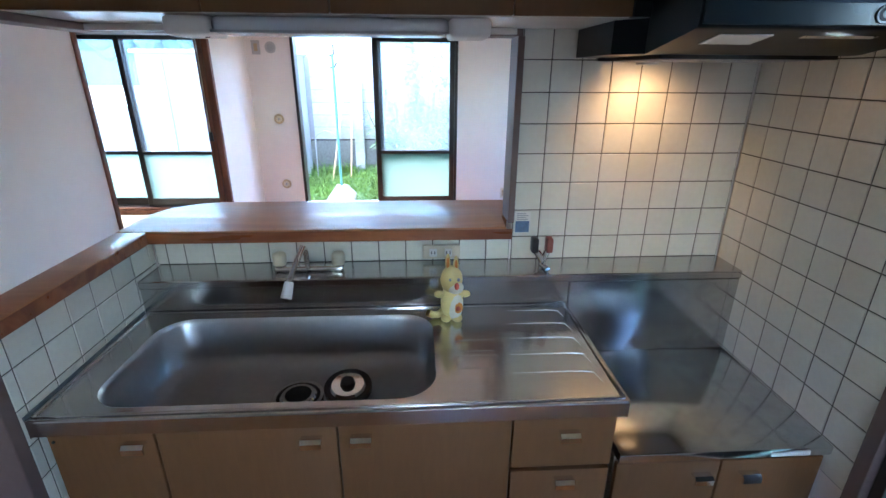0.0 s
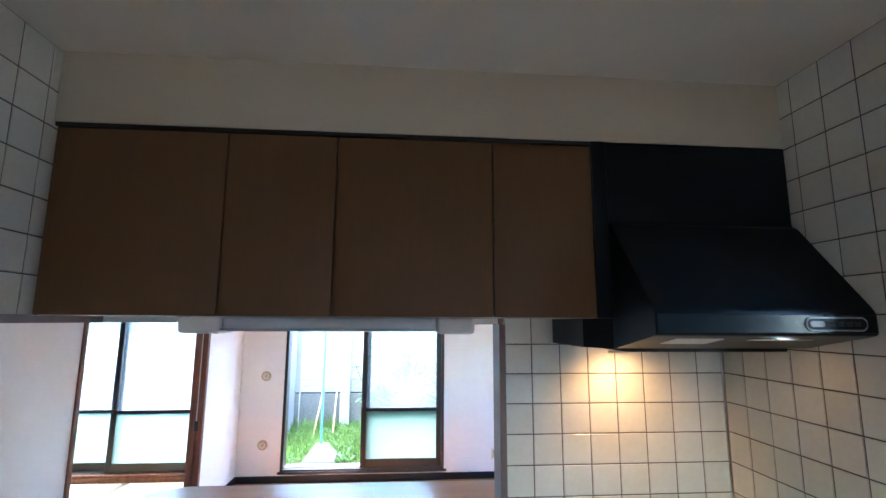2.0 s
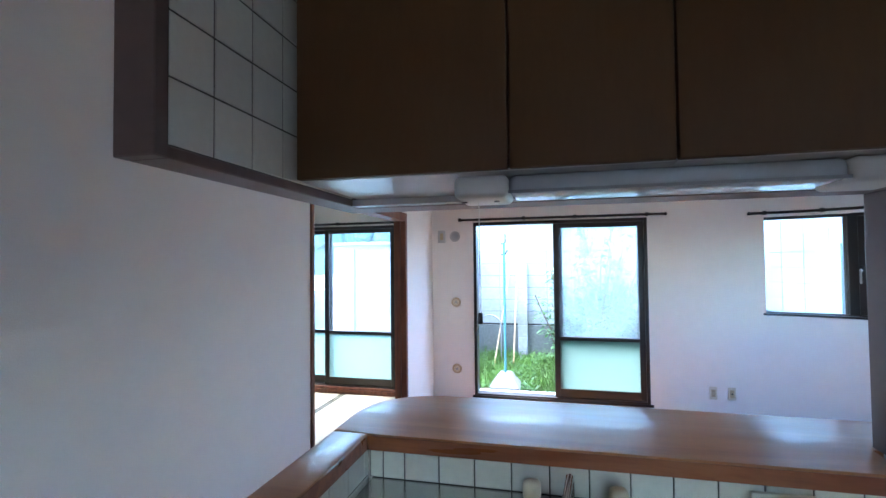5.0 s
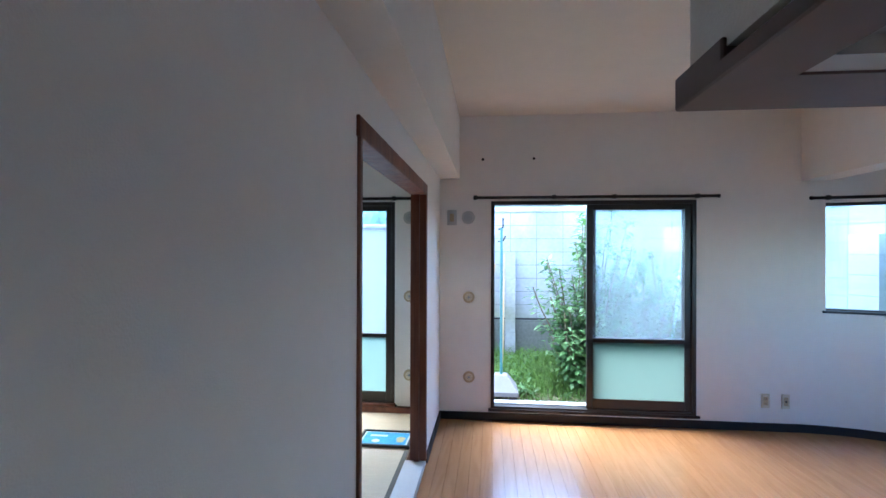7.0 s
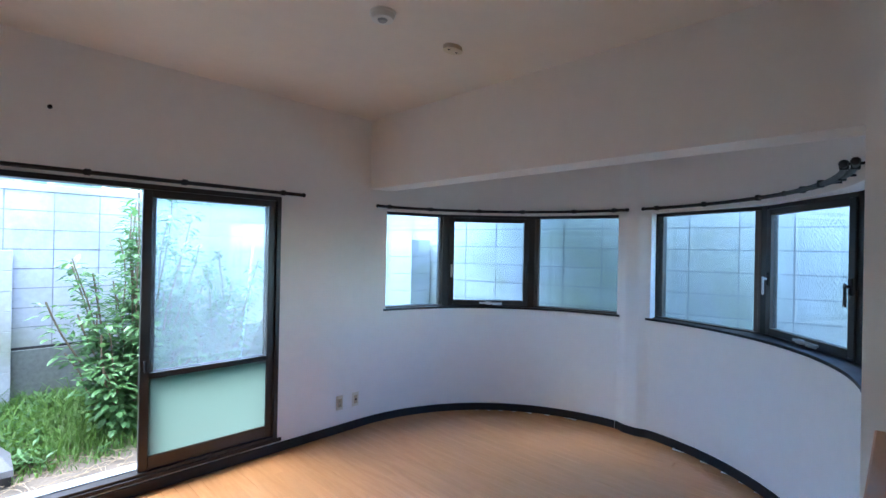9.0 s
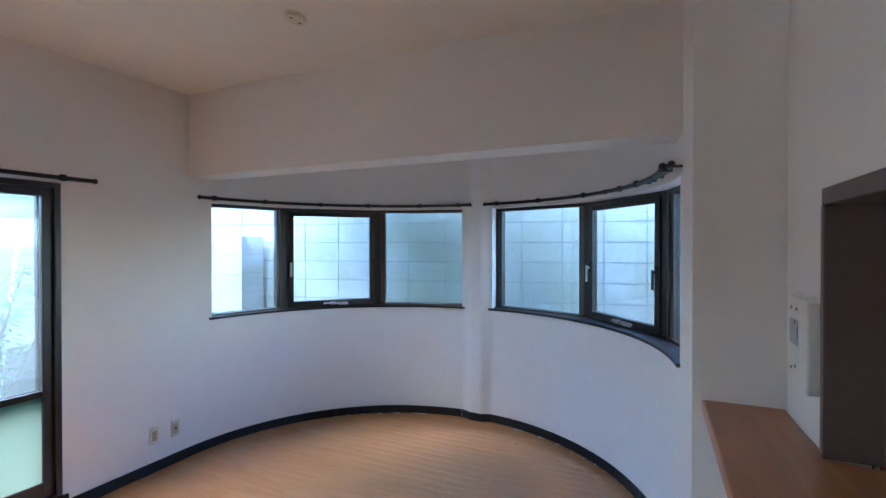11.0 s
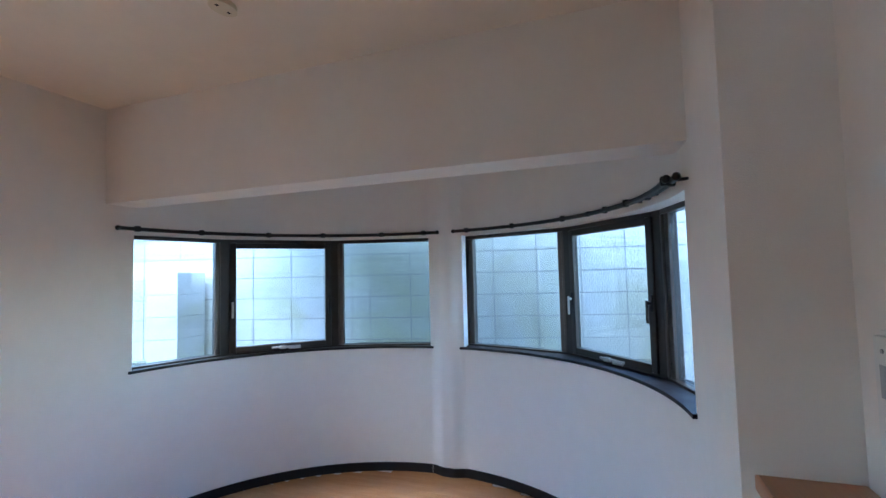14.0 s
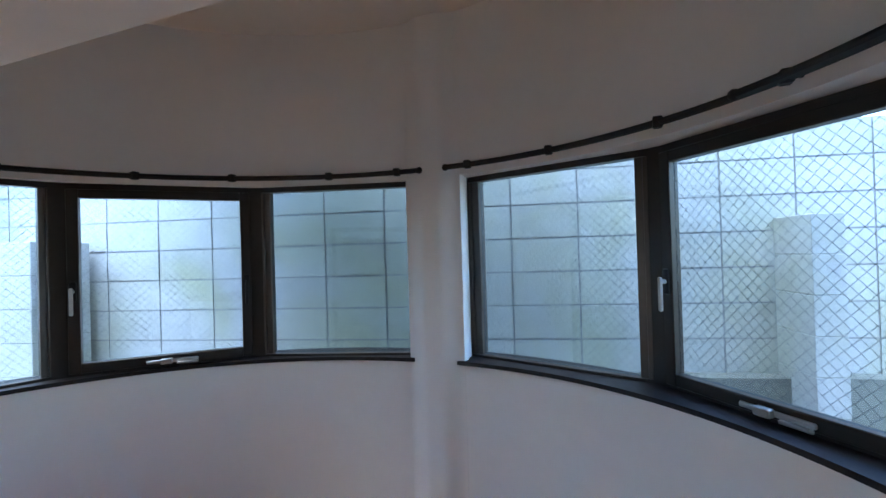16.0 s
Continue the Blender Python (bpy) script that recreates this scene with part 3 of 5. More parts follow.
def bay_window(name, verts, label, insets):
    """Three flat lights on a broken line: fixed, casement, fixed. verts: four plan points, in order."""
    c = Vector((sum(v[0] for v in verts) / 4, sum(v[1] for v in verts) / 4, SILL))
    w = thing(name, c, label, "window", kind="structure")
    z0, z1 = SILL, HEAD
    cc = Vector((CX, CY, 0))
    for i in range(4):
        p = Vector((*verts[i], 0))
        inw = (cc - p).normalized()
        side = Vector((-inw.y, inw.x, 0))
        h = 0.034 if 0 < i < 3 else 0.016
        bm = bmesh.new()
        prism(bm, [tuple((p + inw * u + side * s)[:2]) for u, s in ((-0.03, -h), (0.04, -h), (0.04, h), (-0.03, h))], z0, z1)
        part("mullion", bm, M_FRAME, w)
    for i in range(3):
        p, q = Vector((*verts[i], 0)), Vector((*verts[i + 1], 0))
        d = (q - p).normalized()
        n = Vector((-d.y, d.x, 0))
        if n.dot(cc - p) < 0:
            n = -n
        ln = (q - p).length
        m = Matrix(((d.x, n.x, 0, p.x), (d.y, n.y, 0, p.y), (0, 0, 1, 0), (0, 0, 0, 1)))

        def put(bm):
            bmesh.ops.transform(bm, matrix=m, verts=bm.verts)
            return bm
        e0 = 0.016 if i == 0 else 0.034
        e1 = 0.016 if i == 2 else 0.034
        f0, f1 = insets[i]
        for a_, b_ in ((e0, f0), (ln - f1, ln - e1)):
            if b_ - a_ > 0.01:
                # stepped jamb beside a fixed light
                inner = b_ if a_ == e0 else a_
                bm = bmesh.new()
                box(bm, a_ + 0.001, b_ - 0.001, -0.03, 0.018, z0 + 0.016, z1 - 0.026, 0.002)
                g_ = 0.45 * (b_ - a_)
                lo_ = a_ if a_ == e0 else b_ - g_
                box(bm, lo_ + 0.003, lo_ + g_ - 0.003, 0.0182, 0.032, z0 + 0.017, z1 - 0.027, 0.003)
                part("jamb", put(bm), M_FRAME_LIT, w, "bronze window jamb, daylight in its paler colour")
        bm = bmesh.new()
        box(bm, e0, ln - e1, -0.025, 0.03, z1 - 0.026, z1 + 0.02, 0.002)
        box(bm, e0, ln - e1, -0.025, 0.03, z0 - 0.005, z0 + 0.016, 0.002)
        part("window_frame", put(bm), M_FRAME, w)
        gx0, gx1, gz0, gz1, gy = f0, ln - f1, z0 + 0.016, z1 - 0.026, 0.0
        owner = w
        if i == 1:
            bm = bmesh.new()
            t = 0.05
            box(bm, e0 + 0.004, e0 + t, 0.002, 0.045, gz0 + 0.002, gz1 - 0.002, 0.003)
            box(bm, ln - e1 - t, ln - e1 - 0.004, 0.002, 0.045, gz0 + 0.002, gz1 - 0.002, 0.003)
            box(bm, e0 + t, ln - e1 - t, 0.002, 0.045, gz0 + 0.002, gz0 + 0.046, 0.003)
            box(bm, e0 + t, ln - e1 - t, 0.002, 0.045, gz1 - 0.042, gz1 - 0.002, 0.003)
            owner = part("sash", put(bm), M_FRAME, w, "dark bronze casement sash")
            for hx in (e0 + 0.026, ln - e1 - 0.026):
                bm = box(bmesh.new(), hx - 0.014, hx + 0.014, 0.045, 0.055, 1.41, 1.50, 0.006, 2)
                hd = part("handle", put(bm), M_ROD, owner, "small casement handle")
                bm = bmesh.new()
                cyl(bm, (hx, 0.055, 1.455), (hx, 0.072, 1.455), 0.009, 0.008, 12)
                box(bm, hx - 0.008, hx + 0.008, 0.07, 0.082, 1.35, 1.472, 0.005, 2)
                part("lever", put(bm), M_PALEGREY if hx < ln / 2 else M_ROD, hd, "pale lever" if hx < ln / 2 else "black lever")
            bm = bmesh.new()
            box(bm, ln * 0.40, ln * 0.66, 0.045, 0.056, gz0 + 0.012, gz0 + 0.028, 0.003)
            box(bm, ln * 0.47, ln * 0.53, 0.05, 0.076, gz0 + 0.008, gz0 + 0.034, 0.004)
            box(bm, ln * 0.55, ln * 0.66, 0.056, 0.066, gz0 + 0.002, gz0 + 0.014, 0.003)
            part("stay", put(bm), M_STEEL_B, owner, "metal casement stay")
            gx0, gx1, gz0, gz1, gy = e0 + t, ln - e1 - t, gz0 + 0.046, gz1 - 0.042, 0.02
        pn = part("pane", put(bx(gx0, gx1, gy - 0.003, gy + 0.003, gz0, gz1)), M_WGLASS, owner, "wired glass pane", smooth=False)
        pn.visible_shadow = False
        # diagonal wires set in the glass
        bm = bmesh.new()
        W, H, sp, hw = gx1 - gx0, gz1 - gz0, 0.036, 0.00075
        for sg in (1, -1):
            k = -H
            while k < W:
                a0, b0 = max(0, -k), min(H, W - k)
                if b0 - a0 > 0.01:
                    s0, s1 = k + a0, k + b0
                    if sg < 0:
                        s0, s1 = W - s0, W - s1
                    vs = [(gx0 + s0 - hw, gz0 + a0), (gx0 + s0 + hw, gz0 + a0), (gx0 + s1 + hw, gz0 + b0), (gx0 + s1 - hw, gz0 + b0)]
                    bm.faces.new([bm.verts.new((x, gy - 0.004, z)) for x, z in vs])
                k += sp
        wr = part("wire_mesh", put(bm), M_WIRE, owner, "diagonal wire net in the glass", smooth=False)
        tagged(wr, kind="stuff")
    return w


RW1, RW2 = 1.700, 1.765
V1 = [on(83.0, RW1), on(59.5, RW1), on(31.0, RW1), on(2.2, RW1 - 0.01)]
V2 = [on(-6.6, RW2 - 0.02), on(-36.2, RW2 + 0.01), on(-63.2, RW2), on(-85.5, RW2)]
bay_window("window_3", V1, "curved bay window of three wired-glass lights", ((0.016, 0.074), (0.034, 0.034), (0.078, 0.028)))
bay_window("window_4", V2, "curved bay window of three wired-glass lights, casement in the middle", ((0.075, 0.09), (0.034, 0.034), (0.108, 0.016)))
for nm, (a0, a1) in (("trim_sill_1", A1), ("trim_sill_2", A2)):
    bm = bmesh.new()
    arc(bm, a0 - 0.6, a1 + 0.8, R - 0.018, R + 0.002, SILL - 0.014, SILL + 0.004)
    arc(bm, a0, a1, R + 0.002, R + 0.215, SILL - 0.002, SILL + 0.004)
    solid(nm, bm, M_BASE, "dark curved window sill board", "trim", smooth=True)


# ---- curtain rods ----
def rod(name, pts, label, brackets, foot):
    r = thing(name, pts[0], label, "curtain rod")
    part("rail", tube(bmesh.new(), pts, 0.0125, 8), M_ROD, r)
    n = len(pts)
    for k in brackets:
        i = min(n - 1, int(k * (n - 1)))
        p, q = Vector(pts[i]), Vector(foot(i))
        bm = bmesh.new()
        tube(bm, [q, p + (q - p) * 0.1 + Vector((0, 0, 0.006))], 0.006, 6)
        box(bm, p.x - 0.016, p.x + 0.016, p.y - 0.015, p.y + 0.015, p.z - 0.017, p.z + 0.019, 0.004)
        part("bracket", bm, M_ROD, r)
    for p in (pts[0], pts[-1]):
        part("end_cap", ball(bmesh.new(), p, 0.0165, 0.0165, 0.0165, 8, 6), M_ROD, r)
    return r


for x0, x1 in ((-1.32, 0.665), (-3.9, -1.86)):
    pts = [(x0 + (x1 - x0) * i / 12, YW - 0.045, 2.002) for i in range(13)]
    rod("curtain_rod", pts, "straight black metal curtain rod above a sliding window", (0.06, 0.35, 0.64, 0.93), lambda i, p=pts: (p[i][0], YW, 2.012))
for a0, a1 in ((86.0, -0.6), (-5.6, -89.5)):
    an = [a0 + (a1 - a0) * i / 40 for i in range(41)]
    pts = [(*on(a, R - 0.05), 1.977) for a in an]
    rod("curtain_rod", pts, "curved black metal curtain rod round the bay", (0.06, 0.24, 0.43, 0.62, 0.8, 0.95), lambda i, q=an: (*on(q[i], R), 1.984))
    pts = [(*on(a, R - 0.085), 1.970) for a in an[(0 if a0 > 0 else 22):(1 if a0 > 0 else 41)]]
    if len(pts) > 2:
        rod("curtain_rod", pts, "short black curtain rail beside the curved rod", (0.4, 0.95), lambda i, q=an[22:]: (*on(q[i], R), 1.976))

# ---- kitchen: sink unit, gas cabinet ----
DECK, GAS, SPL = 0.845, 0.65, 1.357     # worktop, low gas shelf, face of the back upstand
DX0, DX1, DF = -0.860, 0.582, 0.832


def rounded(x0, x1, y0, y1, r, n=6):
    pts = []
    for cx, cy, a in ((x1 - r, y1 - r, 0), (x0 + r, y1 - r, 90), (x0 + r, y0 + r, 180), (x1 - r, y0 + r, 270)):
        pts += [(cx + r * math.cos(radians(a + 90 * k / n)), cy + r * math.sin(radians(a + 90 * k / n))) for k in range(n + 1)]
    return pts


def pull(parent, x, y, z):
    """A bent steel cabinet pull."""
    bm = bmesh.new()
    prism_x(bm, [(y, z + 0.010), (y - 0.018, z + 0.012), (y - 0.027, z + 0.004), (y - 0.027, z - 0.012), (y - 0.022, z - 0.012), (y - 0.022, z + 0.002), (y - 0.016, z + 0.006), (y, z + 0.004)], x - 0.026, x + 0.026)
    return part("handle", bm, M_CHROME, parent, "bent chrome handle")


def front(parent, name, x0, x1, y, z0, z1, hx, hz):
    d = part(name, bx(x0 + 0.0025, x1 - 0.0025, y, y + 0.018, z0 + 0.0025, z1 - 0.0025, 0.003, 2), M_LAM, parent)
    pull(d, hx, y, hz)
    return d


FY = 0.862
u = thing("sink_cabinet", ((DX0 + DX1) / 2, 1.1, FZ), "brown laminate sink cabinet with three doors and drawers", "cabinet")
bm = bmesh.new()
box(bm, DX0 + 0.004, DX0 + 0.02, FY + 0.018, YT, 0.15, DECK - 0.045)
box(bm, DX1 - 0.02, DX1 - 0.006, FY + 0.018, YT, 0.15, DECK - 0.045)
box(bm, DX0 + 0.02, DX1 - 0.02, FY + 0.03, YT, 0.15, 0.17)
box(bm, DX0 + 0.02, DX1 - 0.02, FY + 0.06, FY + 0.08, FZ, 0.15)
box(bm, DX0 + 0.02, DX1 - 0.02, FY + 0.022, FY + 0.034, 0.17, DECK - 0.045)
part("body", bm, M_LAMEDGE, u, "dark cabinet carcass", smooth=False)
seams = (DX0 + 0.004, -0.600, -0.152, 0.298, DX1 - 0.006)
top = DECK - 0.05
front(u, "door", seams[0], seams[1], FY, 0.155, top, -0.645, 0.742)
front(u, "door", seams[1], seams[2], FY, 0.155, top, -0.216, 0.738)
front(u, "door", seams[2], seams[3], FY, 0.155, top, -0.091, 0.738)
front(u, "drawer", seams[3], seams[4], FY, 0.61, top, 0.447, 0.727)
front(u, "drawer", seams[3], seams[4], FY, 0.36, 0.602, 0.447, 0.568)
front(u, "drawer", seams[3], seams[4], FY, 0.155, 0.352, 0.447, 0.32)
part("lock", cyl(bmesh.new(), (-0.84, FY - 0.003, 0.757), (-0.84, FY + 0.002, 0.757), 0.004), M_DARK, u)

g = thing("gas_cabinet", (0.9, 1.1, FZ), "low brown laminate cabinet under the cooker shelf", "cabinet")
bm = bmesh.new()
box(bm, 0.592, 0.606, FY + 0.018, YT, 0.15, GAS - 0.03)
box(bm, XR - 0.022, XR - 0.008, FY + 0.018, YT, 0.15, GAS - 0.03)
box(bm, 0.606, XR - 0.022, FY + 0.022, FY + 0.034, 0.15, GAS - 0.03)
box(bm, 0.606, XR - 0.022, FY + 0.06, FY + 0.08, FZ, 0.15)
part("body", bm, M_LAMEDGE, g, "dark cabinet carcass", smooth=False)
front(g, "door", 0.592, 0.893, FY, 0.155, GAS - 0.04, 0.838, GAS - 0.09)
front(g, "door", 0.893, XR - 0.008, FY, 0.155, GAS - 0.04, 0.975, GAS - 0.09)

# stainless worktop with pressed sink, upstand and ledge
w = thing("steel_worktop", (-0.14, 1.1, DECK), "stainless steel sink top with pressed bowl and drainer", "worktop")
hole = rounded(-0.765, 0.104, 0.872, 1.306, 0.10, 8)
outer = [(DX0, DF + 0.004), (DX1, DF + 0.004), (DX1, SPL), (DX0, SPL)]
bm = bmesh.new()
ov = [bm.verts.new((x, y, DECK)) for x, y in outer]
hv = [bm.verts.new((x, y, DECK)) for x, y in hole]
es = [bm.edges.new((ov[i], ov[(i + 1) % 4])) for i in range(4)] + [bm.edges.new((hv[i], hv[(i + 1) % len(hv)])) for i in range(len(hv))]
bmesh.ops.triangle_fill(bm, edges=es, use_beauty=True)
# rolled front edge
n = len(hole)
prof_e = [(DF + 0.004, DECK), (DF + 0.0012, DECK - 0.002), (DF, DECK - 0.006), (DF, DECK - 0.046), (DF + 0.006, DECK - 0.05), (DF + 0.03, DECK - 0.05)]
rows = [[bm.verts.new((x, y, z)) for y, z in prof_e] for x in (DX0, DX1)]
for i in range(len(prof_e) - 1):
    bm.faces.new((rows[0][i], rows[0][i + 1], rows[1][i + 1], rows[1][i]))
box(bm, DX1 - 0.001, DX1 + 0.002, DF + 0.001, SPL, DECK - 0.05, DECK + 0.0005)
box(bm, DX0 - 0.002, DX0 + 0.001, DF + 0.001, SPL, DECK - 0.05, DECK + 0.0005)
part("top", bm, M_STEEL, w, smooth=False)
bm = bmesh.new()
box(bm, DX1 - 0.014, DX1 - 0.004, DF + 0.012, SPL - 0.006, DECK - 0.001, DECK + 0.006, 0.0025, 2)
box(bm, DX0 + 0.004, DX0 + 0.012, DF + 0.012, SPL - 0.006, DECK - 0.001, DECK + 0.005, 0.002, 2)
box(bm, DX0 + 0.012, DX1 - 0.014, SPL - 0.012, SPL - 0.006, DECK - 0.001, DECK + 0.006, 0.002, 2)
box(bm, DX0 + 0.012, DX1 - 0.014, DF + 0.010, DF + 0.018, DECK - 0.001, DECK + 0.0045, 0.002, 2)
part("rim", bm, M_STEEL, w, "raised water stop rim")
# bowl
bm = bmesh.new()
rings = []
for inset, z in ((0, DECK + 0.0006), (0.003, DECK - 0.004), (0.006, DECK - 0.015), (0.018, DECK - 0.125), (0.03, DECK - 0.155), (0.055, DECK - 0.172), (0.10, DECK - 0.178), (0.16, DECK - 0.181)):
    pts = rounded(-0.765 + inset, 0.104 - inset, 0.872 + inset, 1.306 - inset, max(0.02, 0.10 - inset * 0.3), 8)
    rings.append([bm.verts.new((x, y, z)) for x, y in pts])
for a, b in zip(rings, rings[1:]):
    for i in range(n):
        bm.faces.new((a[i], a[(i + 1) % n], b[(i + 1) % n], b[i]))
bm.faces.new(rings[-1])
part("bowl", bm, M_STEEL_B, w, "deep pressed steel bowl")
# drainer ribs
for k in range(5):
    y = 1.315 - k * 0.088
    bm = bmesh.new()
    tube(bm, [(0.36 - 0.012 * k, y, DECK - 0.0016), (0.50, y, DECK - 0.0002), (0.535, y - 0.006, DECK - 0.0003), (0.545, y - 0.05, DECK - 0.0016)], 0.0019, 8)
    part("rib", bm, M_STEEL_B, w)
for k in range(2):
    pts = [(x, y, DECK - 0.0005) for x, y in rounded(0.165, 0.29, 1.075 - k * 0.082, 1.135 - k * 0.082, 0.015, 4)]
    part("rib", tube(bmesh.new(), pts + pts[:1], 0.0022, 6), M_STEEL, w)

s = thing("steel_upstand", (0.16, 1.43, 0.65), "stainless steel back upstand with a narrow ledge", "worktop")
bm = bmesh.new()
LZ = 0.962
out = [(SPL, DECK - 0.02), (SPL, LZ - 0.03), (SPL - 0.006, LZ - 0.026), (SPL - 0.006, LZ - 0.003), (SPL - 0.003, LZ), (YT + 0.004, LZ), (YT + 0.004, DECK - 0.02)]
prism_x(bm, out, DX0, DX1 + 0.002)
out = [(SPL, GAS - 0.02), (SPL, LZ - 0.03), (SPL - 0.006, LZ - 0.026), (SPL - 0.006, LZ - 0.003), (SPL - 0.003, LZ), (YT + 0.004, LZ), (YT + 0.004, GAS - 0.02)]
prism_x(bm, out, DX1 + 0.002, XR - 0.001)
part("ledge", bm, M_STEEL, s, smooth=False)
part("splash_plate", bx(DX1 + 0.008, XR - 0.003, SPL - 0.0035, SPL - 0.0005, GAS + 0.001, LZ - 0.032), M_STEEL_G, s, "glossy splash plate behind the cooker shelf", smooth=False)
part("nosing", bx(DX0 + 0.001, XR - 0.002, SPL - 0.0085, SPL - 0.0062, LZ - 0.024, LZ - 0.003, 0.001), M_STEEL, s, "polished front nosing")
part("seam", bx(DX1 + 0.0015, DX1 + 0.0045, SPL - 0.0025, SPL - 0.0002, DECK, LZ - 0.031), M_DARK, s, "dark joint between the plates", smooth=False)
gs = thing("steel_gas_shelf", (0.9, 1.1, GAS), "worn stainless steel cooker shelf, empty", "worktop")
bm = bmesh.new()
box(bm, DX1 + 0.012, XR - 0.002, 0.852, SPL, GAS - 0.028, GAS, 0.004, 2)
part("top", bm, M_STEEL_G, gs)
part("grille", bx(1.02, 1.13, 0.849, 0.853, GAS - 0.022, GAS - 0.008), M_WHITEP, gs, "small white slotted label", smooth=False)

solid("trim_sealant", bx(-0.8675, DX0 - 0.0022, DF + 0.004, SPL, DECK - 0.004, DECK + 0.008, 0.001), M_SEAL, "grey sealant between worktop and tiles", "trim")
# faucet with two cream knobs
f = thing("faucet", (-0.325, 1.43, LZ), "chrome two-knob mixer tap with a short swivel spout", "faucet")
part("base_bar", bx(-0.435, -0.20, 1.408, 1.442, LZ, LZ + 0.018, 0.008, 3), M_CHROME, f)
for x in (-0.416, -0.216):
    k = part("knob", bx(x - 0.022, x + 0.022, 1.405, 1.445, LZ + 0.020, LZ + 0.070, 0.014, 4), M_CREAM, f, "cream plastic knob")
    part("stem", cyl(bmesh.new(), (x, 1.428, LZ + 0.012), (x, 1.428, LZ + 0.03), 0.018), M_CHROME, k)
part("spout", tube(bmesh.new(), [(-0.325, 1.43, LZ + 0.02), (-0.325, 1.425, LZ + 0.075), (-0.327, 1.40, LZ + 0.095), (-0.34, 1.33, LZ + 0.06), (-0.352, 1.27, LZ + 0.015)], 0.0095, 10), M_CHROME, f)
part("nozzle", cyl(bmesh.new(), (-0.350, 1.28, LZ + 0.022), (-0.357, 1.25, LZ - 0.02), 0.015, 0.018), M_WHITEP, f, "white plastic spout tip")
c = thing("gas_cock", (0.50, 1.44, LZ), "chrome double gas cock with black and red taps", "gas tap")
part("body", tube(bmesh.new(), [(0.50, 1.42, LZ), (0.50, 1.42, LZ + 0.025), (0.485, 1.44, LZ + 0.05)], 0.013, 10), M_CHROME, c)
part("body", tube(bmesh.new(), [(0.50, 1.42, LZ + 0.02), (0.52, 1.44, LZ + 0.05)], 0.012, 10), M_CHROME, c)
part("nozzle", cyl(bmesh.new(), (0.50, 1.42, LZ + 0.012), (0.51, 1.375, LZ + 0.01), 0.013, 0.008), M_CHROME, c)
part("tap", bx(0.462, 0.486, 1.42, 1.46, LZ + 0.05, LZ + 0.105, 0.007, 2), M_BLACKP, c, "black tap handle")
part("tap", bx(0.514, 0.538, 1.42, 1.46, LZ + 0.05, LZ + 0.105, 0.007, 2), M_RED, c, "dark red tap handle")
so = thing("wall_socket", (0.14, YT - 0.01, 1.0), "cream double power socket on the tiles", "socket")
part("plate", bx(0.077, 0.213, YT - 0.022, YT - 0.006, 0.975, 1.028, 0.006, 2), M_CREAM, so)
for x in (0.115, 0.17):
    part("outlet", bx(x - 0.014, x + 0.014, YT - 0.026, YT - 0.021, 0.985, 1.016, 0.003), M_WHITEP, so)
    for dx in (-0.006, 0.006):
        part("slot", bx(x + dx - 0.0013, x + dx + 0.0013, YT - 0.0275, YT - 0.0255, 0.996, 1.007), M_DARK, so)
st = thing("sticker", (0.435, YT - 0.008, 1.11), "small faded blue notice stuck to the tiles", "notice")
part("sheet", bx(0.408, 0.466, YT - 0.0085, YT - 0.0065, 1.066, 1.146), M_WHITEP, st, smooth=False)
part("print", bx(0.412, 0.462, YT - 0.0097, YT - 0.0084, 1.070, 1.112), M_BLUE, st, "blue printed picture", smooth=False)
for k in range(4):
    part("text_bar", bx(0.416, 0.457 - 0.008 * (k % 2), YT - 0.0095, YT - 0.0084, 1.117 + k * 0.007, 1.120 + k * 0.007), M_GREYP, st, smooth=False)
# plain toy figure, one mesh
bm = bmesh.new()
tx, ty = 0.168, 1.268


def dab(c, sx, sy, sz, slot, u=16, v=10):
    """A rounded lump of the toy in one of its colours."""
    r = bmesh.ops.create_uvsphere(bm, u_segments=u, v_segments=v, radius=1.0, matrix=Matrix.Translation(c) @ Matrix.Diagonal((sx, sy, sz, 1)))
    for fc in {f_ for v_ in r["verts"] for f_ in v_.link_faces}:
        fc.material_index = slot


dab((tx, ty, DECK + 0.066), 0.037, 0.034, 0.066, 0)
dab((tx + 0.008, ty - 0.011, DECK + 0.058), 0.028, 0.027, 0.052, 1)
dab((tx - 0.002, ty - 0.002, DECK + 0.145), 0.036, 0.036, 0.047, 0)
dab((tx + 0.010, ty - 0.022, DECK + 0.126), 0.026, 0.021, 0.022, 1)
dab((tx + 0.012, ty - 0.041, DECK + 0.138), 0.008, 0.008, 0.012, 3, 10, 8)
for dx, dz in ((-0.014, 0.0), (0.012, -0.008)):
    dab((tx + dx, ty + 0.004, DECK + 0.198 + dz), 0.009, 0.009, 0.034, 0, 10, 8)
    dab((tx + dx, ty - 0.0035, DECK + 0.197 + dz), 0.005, 0.004, 0.024, 2, 8, 6)
    dab((tx + dx * 1.4, ty - 0.014, DECK + 0.0125), 0.018, 0.022, 0.0123, 0, 10, 8)
    dab((tx + dx + 0.006, ty - 0.033, DECK + 0.157), 0.005, 0.004, 0.006, 4, 8, 6)
for dx in (-0.042, 0.042):
    dab((tx + dx, ty - 0.012, DECK + 0.098), 0.017, 0.012, 0.012, 0, 10, 8)
dab((tx + 0.017, ty - 0.031, DECK + 0.058), 0.017, 0.0085, 0.02, 2, 12, 8)
dab((tx + 0.018, ty - 0.0385, DECK + 0.058), 0.008, 0.003, 0.009, 3, 8, 6)
